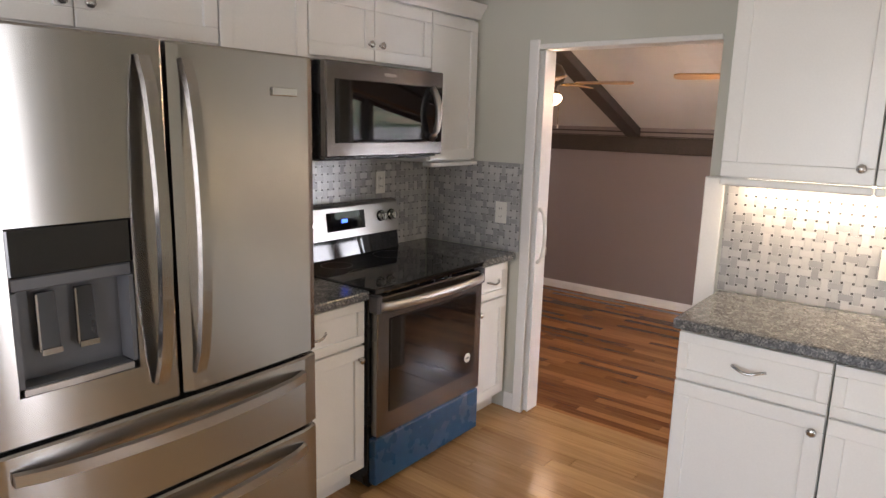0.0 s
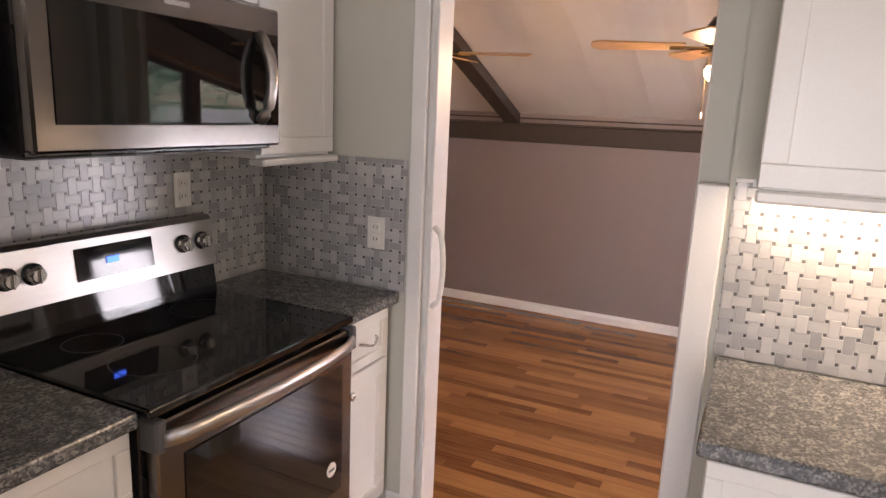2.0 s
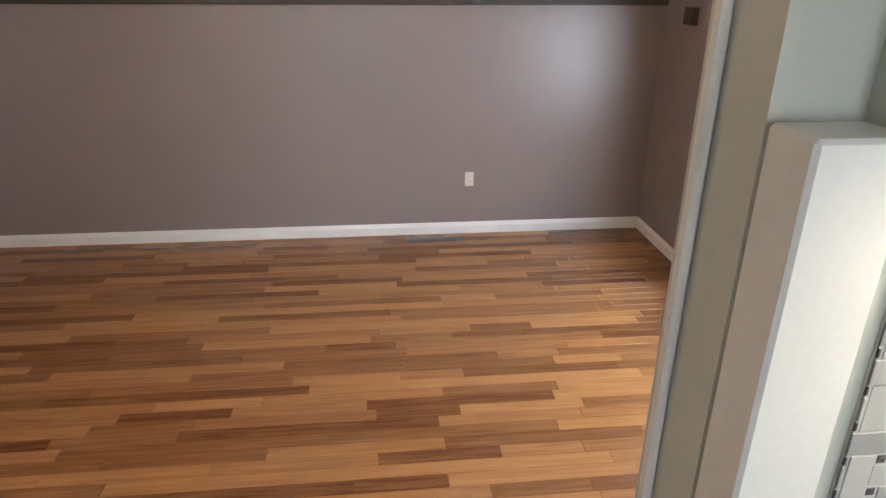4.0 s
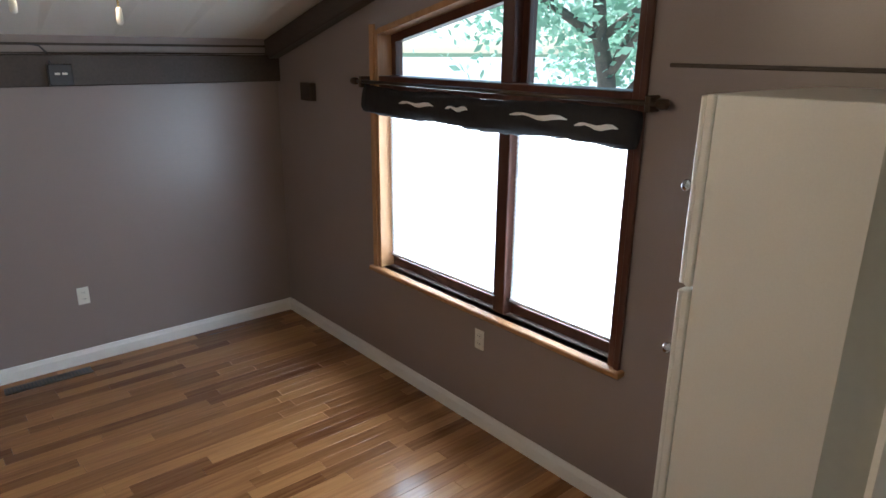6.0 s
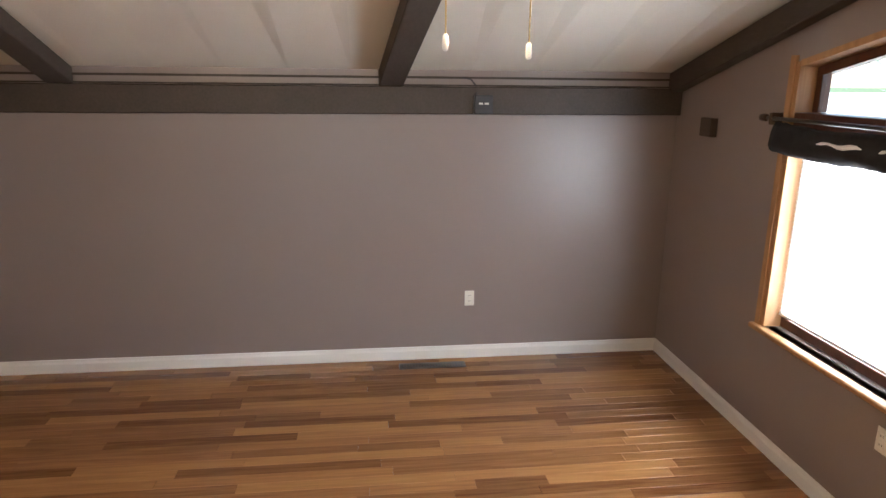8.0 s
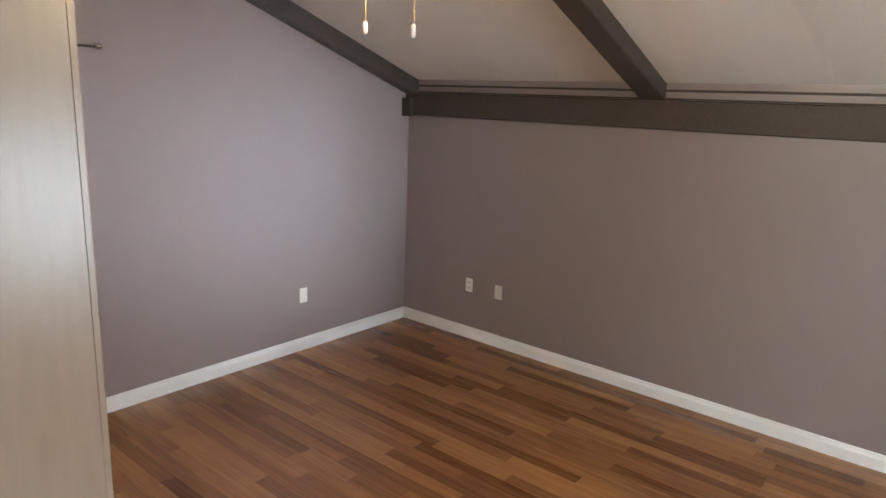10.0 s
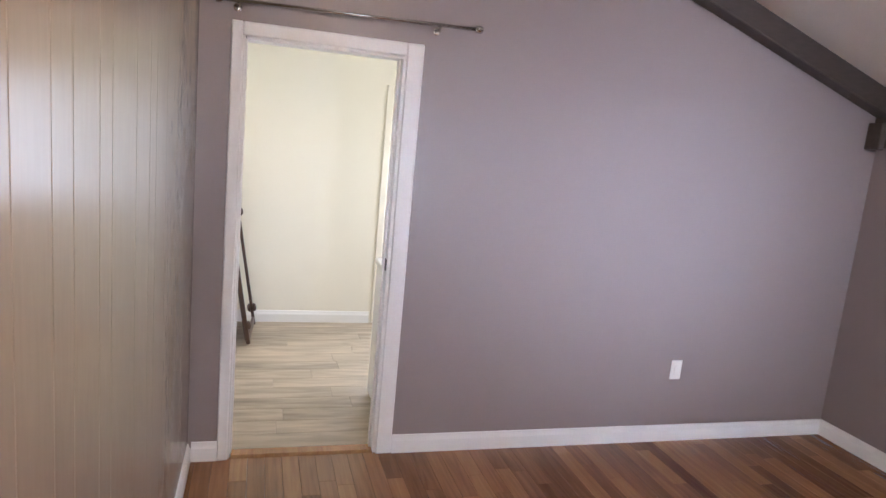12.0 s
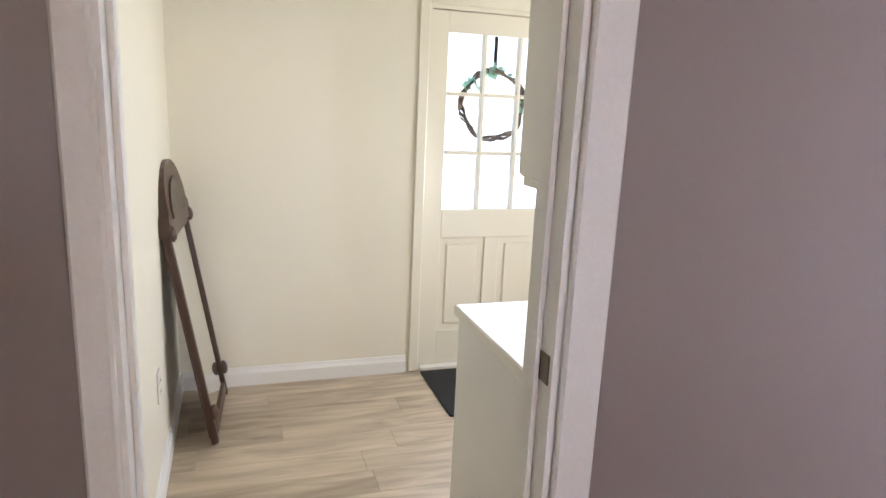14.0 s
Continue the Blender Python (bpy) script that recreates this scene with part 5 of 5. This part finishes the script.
def tree(x, y, height, crown, seed, n, base=-0.45):
    rnd = random.Random(seed)
    t = thing("tree", (x, y, base), "leafy broad tree outside the house", "tree", group="trees outside")
    bm = bmesh.new()
    trunk = [(x + 0.1 * math.sin(i), y + 0.12 * math.cos(i * 1.3), base + height * 0.55 * i / 6) for i in range(7)]
    tube(trunk, [0.24 - 0.025 * i for i in range(7)], 10, bm=bm)
    tips = []
    for k in range(11):
        s = Vector(trunk[rnd.randint(2, 6)])
        a = 2 * math.pi * k / 11 + rnd.uniform(-0.3, 0.3)
        e = s + Vector((math.cos(a), math.sin(a), rnd.uniform(0.25, 1.0))) * crown * rnd.uniform(0.55, 0.95)
        mid = (s + e) / 2 + Vector((0, 0, 0.3))
        tube([s, mid, e], [0.09, 0.055, 0.018], 7, bm=bm)
        tips += [mid, e, (mid + e) / 2]
    part("trunk", bm, BARK, t, smooth=True)
    vs, fs = [], []
    for k in range(n):
        c = rnd.choice(tips) + Vector((rnd.gauss(0, 1), rnd.gauss(0, 1), rnd.gauss(0, 0.8))) * crown * 0.24
        u = Vector((rnd.uniform(-1, 1), rnd.uniform(-1, 1), rnd.uniform(-1, 0.4))).normalized()
        v = u.cross(Vector((rnd.uniform(-1, 1), rnd.uniform(-1, 1), rnd.uniform(-1, 1)))).normalized()
        s = rnd.uniform(0.06, 0.13)
        i = len(vs)
        vs += [c - u * s, c + v * s * 0.5, c + u * s, c - v * s * 0.5]
        fs.append((i, i + 1, i + 2, i + 3))
    me = bpy.data.meshes.new("crown")
    me.from_pydata([tuple(v - Vector((x, y, base))) for v in vs], [], fs)
    me.materials.append(LEAF)
    o = new("crown", me)
    o.parent = t


# pale slabs added over the lawn so the ground outside glares white
structure("pavement", box(-300, -5.5, -120, 160, -0.44, -0.12, 0.02), PALEGROUND, "added pale slab that whitens the view through the entry door", "pavement")
structure("pavement_added_yard", box(4.2, 300, -120, 160, -0.44, -0.13, 0.02), PALEGROUND, "added pale slab that whitens the view through the gable window", "pavement")
tree(11.4, 7.5, 7.5, 2.7, 1, 5500)
tree(18.0, 10.0, 9.0, 3.2, 3, 9000)
tree(16.5, 2.0, 10.0, 4.0, 6, 9000)


# ---- pieces of floors and walls ----
def plank_runs(a0, a1, c0, c1, width, lo, hi, rnd):
    """Rows of boards along the first axis, with staggered butt joints."""
    out = []
    c = c0
    while c < c1 - 0.002:
        w = min(width, c1 - c)
        a = a0 - rnd.uniform(0, hi * 0.8)
        while a < a1:
            ln = rnd.uniform(lo, hi)
            b = min(a + ln, a1)
            if b > a0 + 0.02:
                out.append((max(a, a0), b, c, c + w))
            a += ln
        c += width
    return out


def board_bm(x0, x1, y0, y1, top, bm=None):
    g = 0.0004
    out = bm or bmesh.new()
    x0, x1, y0, y1 = x0 + g, x1 - g, y0 + g, y1 - g
    e = 0.0012
    lo = [out.verts.new(p) for p in ((x0, y0, top - 0.010), (x1, y0, top - 0.010), (x1, y1, top - 0.010), (x0, y1, top - 0.010))]
    mi = [out.verts.new(p) for p in ((x0, y0, top - e), (x1, y0, top - e), (x1, y1, top - e), (x0, y1, top - e))]
    hi = [out.verts.new(p) for p in ((x0 + e, y0 + e, top), (x1 - e, y0 + e, top), (x1 - e, y1 - e, top), (x0 + e, y1 - e, top))]
    for a, b in ((lo, mi), (mi, hi)):
        for k in range(4):
            out.faces.new((a[k], a[(k + 1) % 4], b[(k + 1) % 4], b[k]))
    out.faces.new(hi)
    return out


rnd = random.Random(21)
floor_l = bpy.data.objects["floor_living"]
boards = plank_runs(END - 0.02, WIN, 0.12, LONG, 0.083, 0.35, 1.35, rnd)
boards.sort(key=lambda q: abs((q[0] + q[1]) / 2 - 0.6) * 0.7 + abs((q[2] + q[3]) / 2 - 2.6))
for q in boards[:300]:
    part("board", board_bm(*q, 0.0), OAK, floor_l)
bm = bmesh.new()
for q in boards[300:]:
    board_bm(*q, 0.0, bm=bm)
part("boards", bm, OAK_I, floor_l, kind="stuff")

floor_k = bpy.data.objects["floor_kitchen"]
bm = bmesh.new()
for q in plank_runs(0.0, 3.75, -5.0, 0.0, 0.083, 0.35, 1.3, rnd):
    if q[3] > -2.6 and q[0] < 2.6:
        part("board", board_bm(*q, KF), KOAK, floor_k)
    else:
        board_bm(*q, KF, bm=bm)
part("boards", bm, KOAK_I, floor_k, kind="stuff")

floor_e = bpy.data.objects["floor_entry"]
for c0, c1, a0, a1 in [(c0, c1, a0, a1) for a0, a1, c0, c1 in plank_runs(0.90, 3.78, FX, END - 0.10, 0.16, 0.7, 1.25, rnd)]:
    part("plank", board_bm(c0, c1, a0, a1, 0.0), PLANK, floor_e)


def weave(axis, face, sign, u0, u1, z0, z1, owner, singles):
    """Basketweave marble mosaic: lying and standing tiles by turns, a dark dot at each crossing."""
    b = 0.0250
    g = 0.0010
    p = 0.0385
    h = 0.40 * b - g
    bmt, bmd = bmesh.new(), bmesh.new()
    count = 0

    def tile(bm, ua, ub, za, zb, th):
        ua, ub, za, zb = max(ua, u0), min(ub, u1), max(za, z0), min(zb, z1)
        if ub - ua < 0.002 or zb - za < 0.002:
            return None
        e = min(0.0007, (ub - ua) / 4, (zb - za) / 4)
        f0, f1, f2 = face + sign * 0.004, face + sign * (th - 0.0007), face + sign * th

        def P(u, z, f):
            return (f, u, z) if axis == "x" else (u, f, z)

        out = bm if bm is not None else bmesh.new()
        ring = lambda e_, f: [out.verts.new(P(u, z, f)) for u, z in ((ua + e_, za + e_), (ub - e_, za + e_), (ub - e_, zb - e_), (ua + e_, zb - e_))]
        lo, mi, hi = ring(0, f0), ring(0, f1), ring(e, f2)
        for a, c in ((lo, mi), (mi, hi)):
            for k in range(4):
                out.faces.new((a[k], a[(k + 1) % 4], c[(k + 1) % 4], c[k]))
        out.faces.new(hi)
        return out

    i0, i1 = math.floor(u0 / p) - 1, math.ceil(u1 / p) + 1
    nz = math.ceil((z1 - z0) / p) + 1
    for i in range(i0, i1 + 1):
        for j in range(-1, nz + 1):
            cu, cz = i * p, z0 + 0.012 + j * p
            lying = (i + j) % 2 == 0
            du, dz = (b, b / 2) if lying else (b / 2, b)
            th = 0.0066 + 0.0005 * ((i * 7 + j * 5) % 3 - 1)
            single = count < 300 and singles[0] < cu < singles[1]
            q = tile(None if single else bmt, cu - du, cu + du, cz - dz, cz + dz, th)
            if single and q is not None:
                part("tile", q, MARBLE, owner)
                count += 1
            tile(bmd, cu + p / 2 - h / 2, cu + p / 2 + h / 2, cz + p / 2 - h / 2, cz + p / 2 + h / 2, 0.0064)
    part("tiles", bmt, MARBLE_I, owner, kind="stuff")
    part("dots", bmd, DOT, owner, kind="stuff")


def backsplash(name, axis, face, sign, u0, u1, z0, z1, singles, label):
    lo, hi = sorted((face + sign * 0.0005, face + sign * 0.0056))
    bm = box(lo, hi, u0, u1, z0, z1) if axis == "x" else box(u0, u1, lo, hi, z0, z1)
    o = structure(name, bm, TILEGROUT, label, "backsplash")
    weave(axis, face, sign, u0, u1, z0, z1, o, singles)


backsplash("backsplash_range", "x", 0.0, 1, -1.70, -0.0125, 1.4745, 1.954, (-0.5, 0.0), "grey basketweave marble mosaic behind the range")
backsplash("backsplash_corner", "y", 0.0, -1, 0.0125, 0.655, 1.4745, 1.954, (0.3, 0.66), "grey basketweave marble mosaic in the corner")
backsplash("backsplash_counter", "y", RW, -1, 1.715, 3.745, 1.4745, 1.984, (1.70, 2.6), "basketweave marble mosaic lit by the strip light")
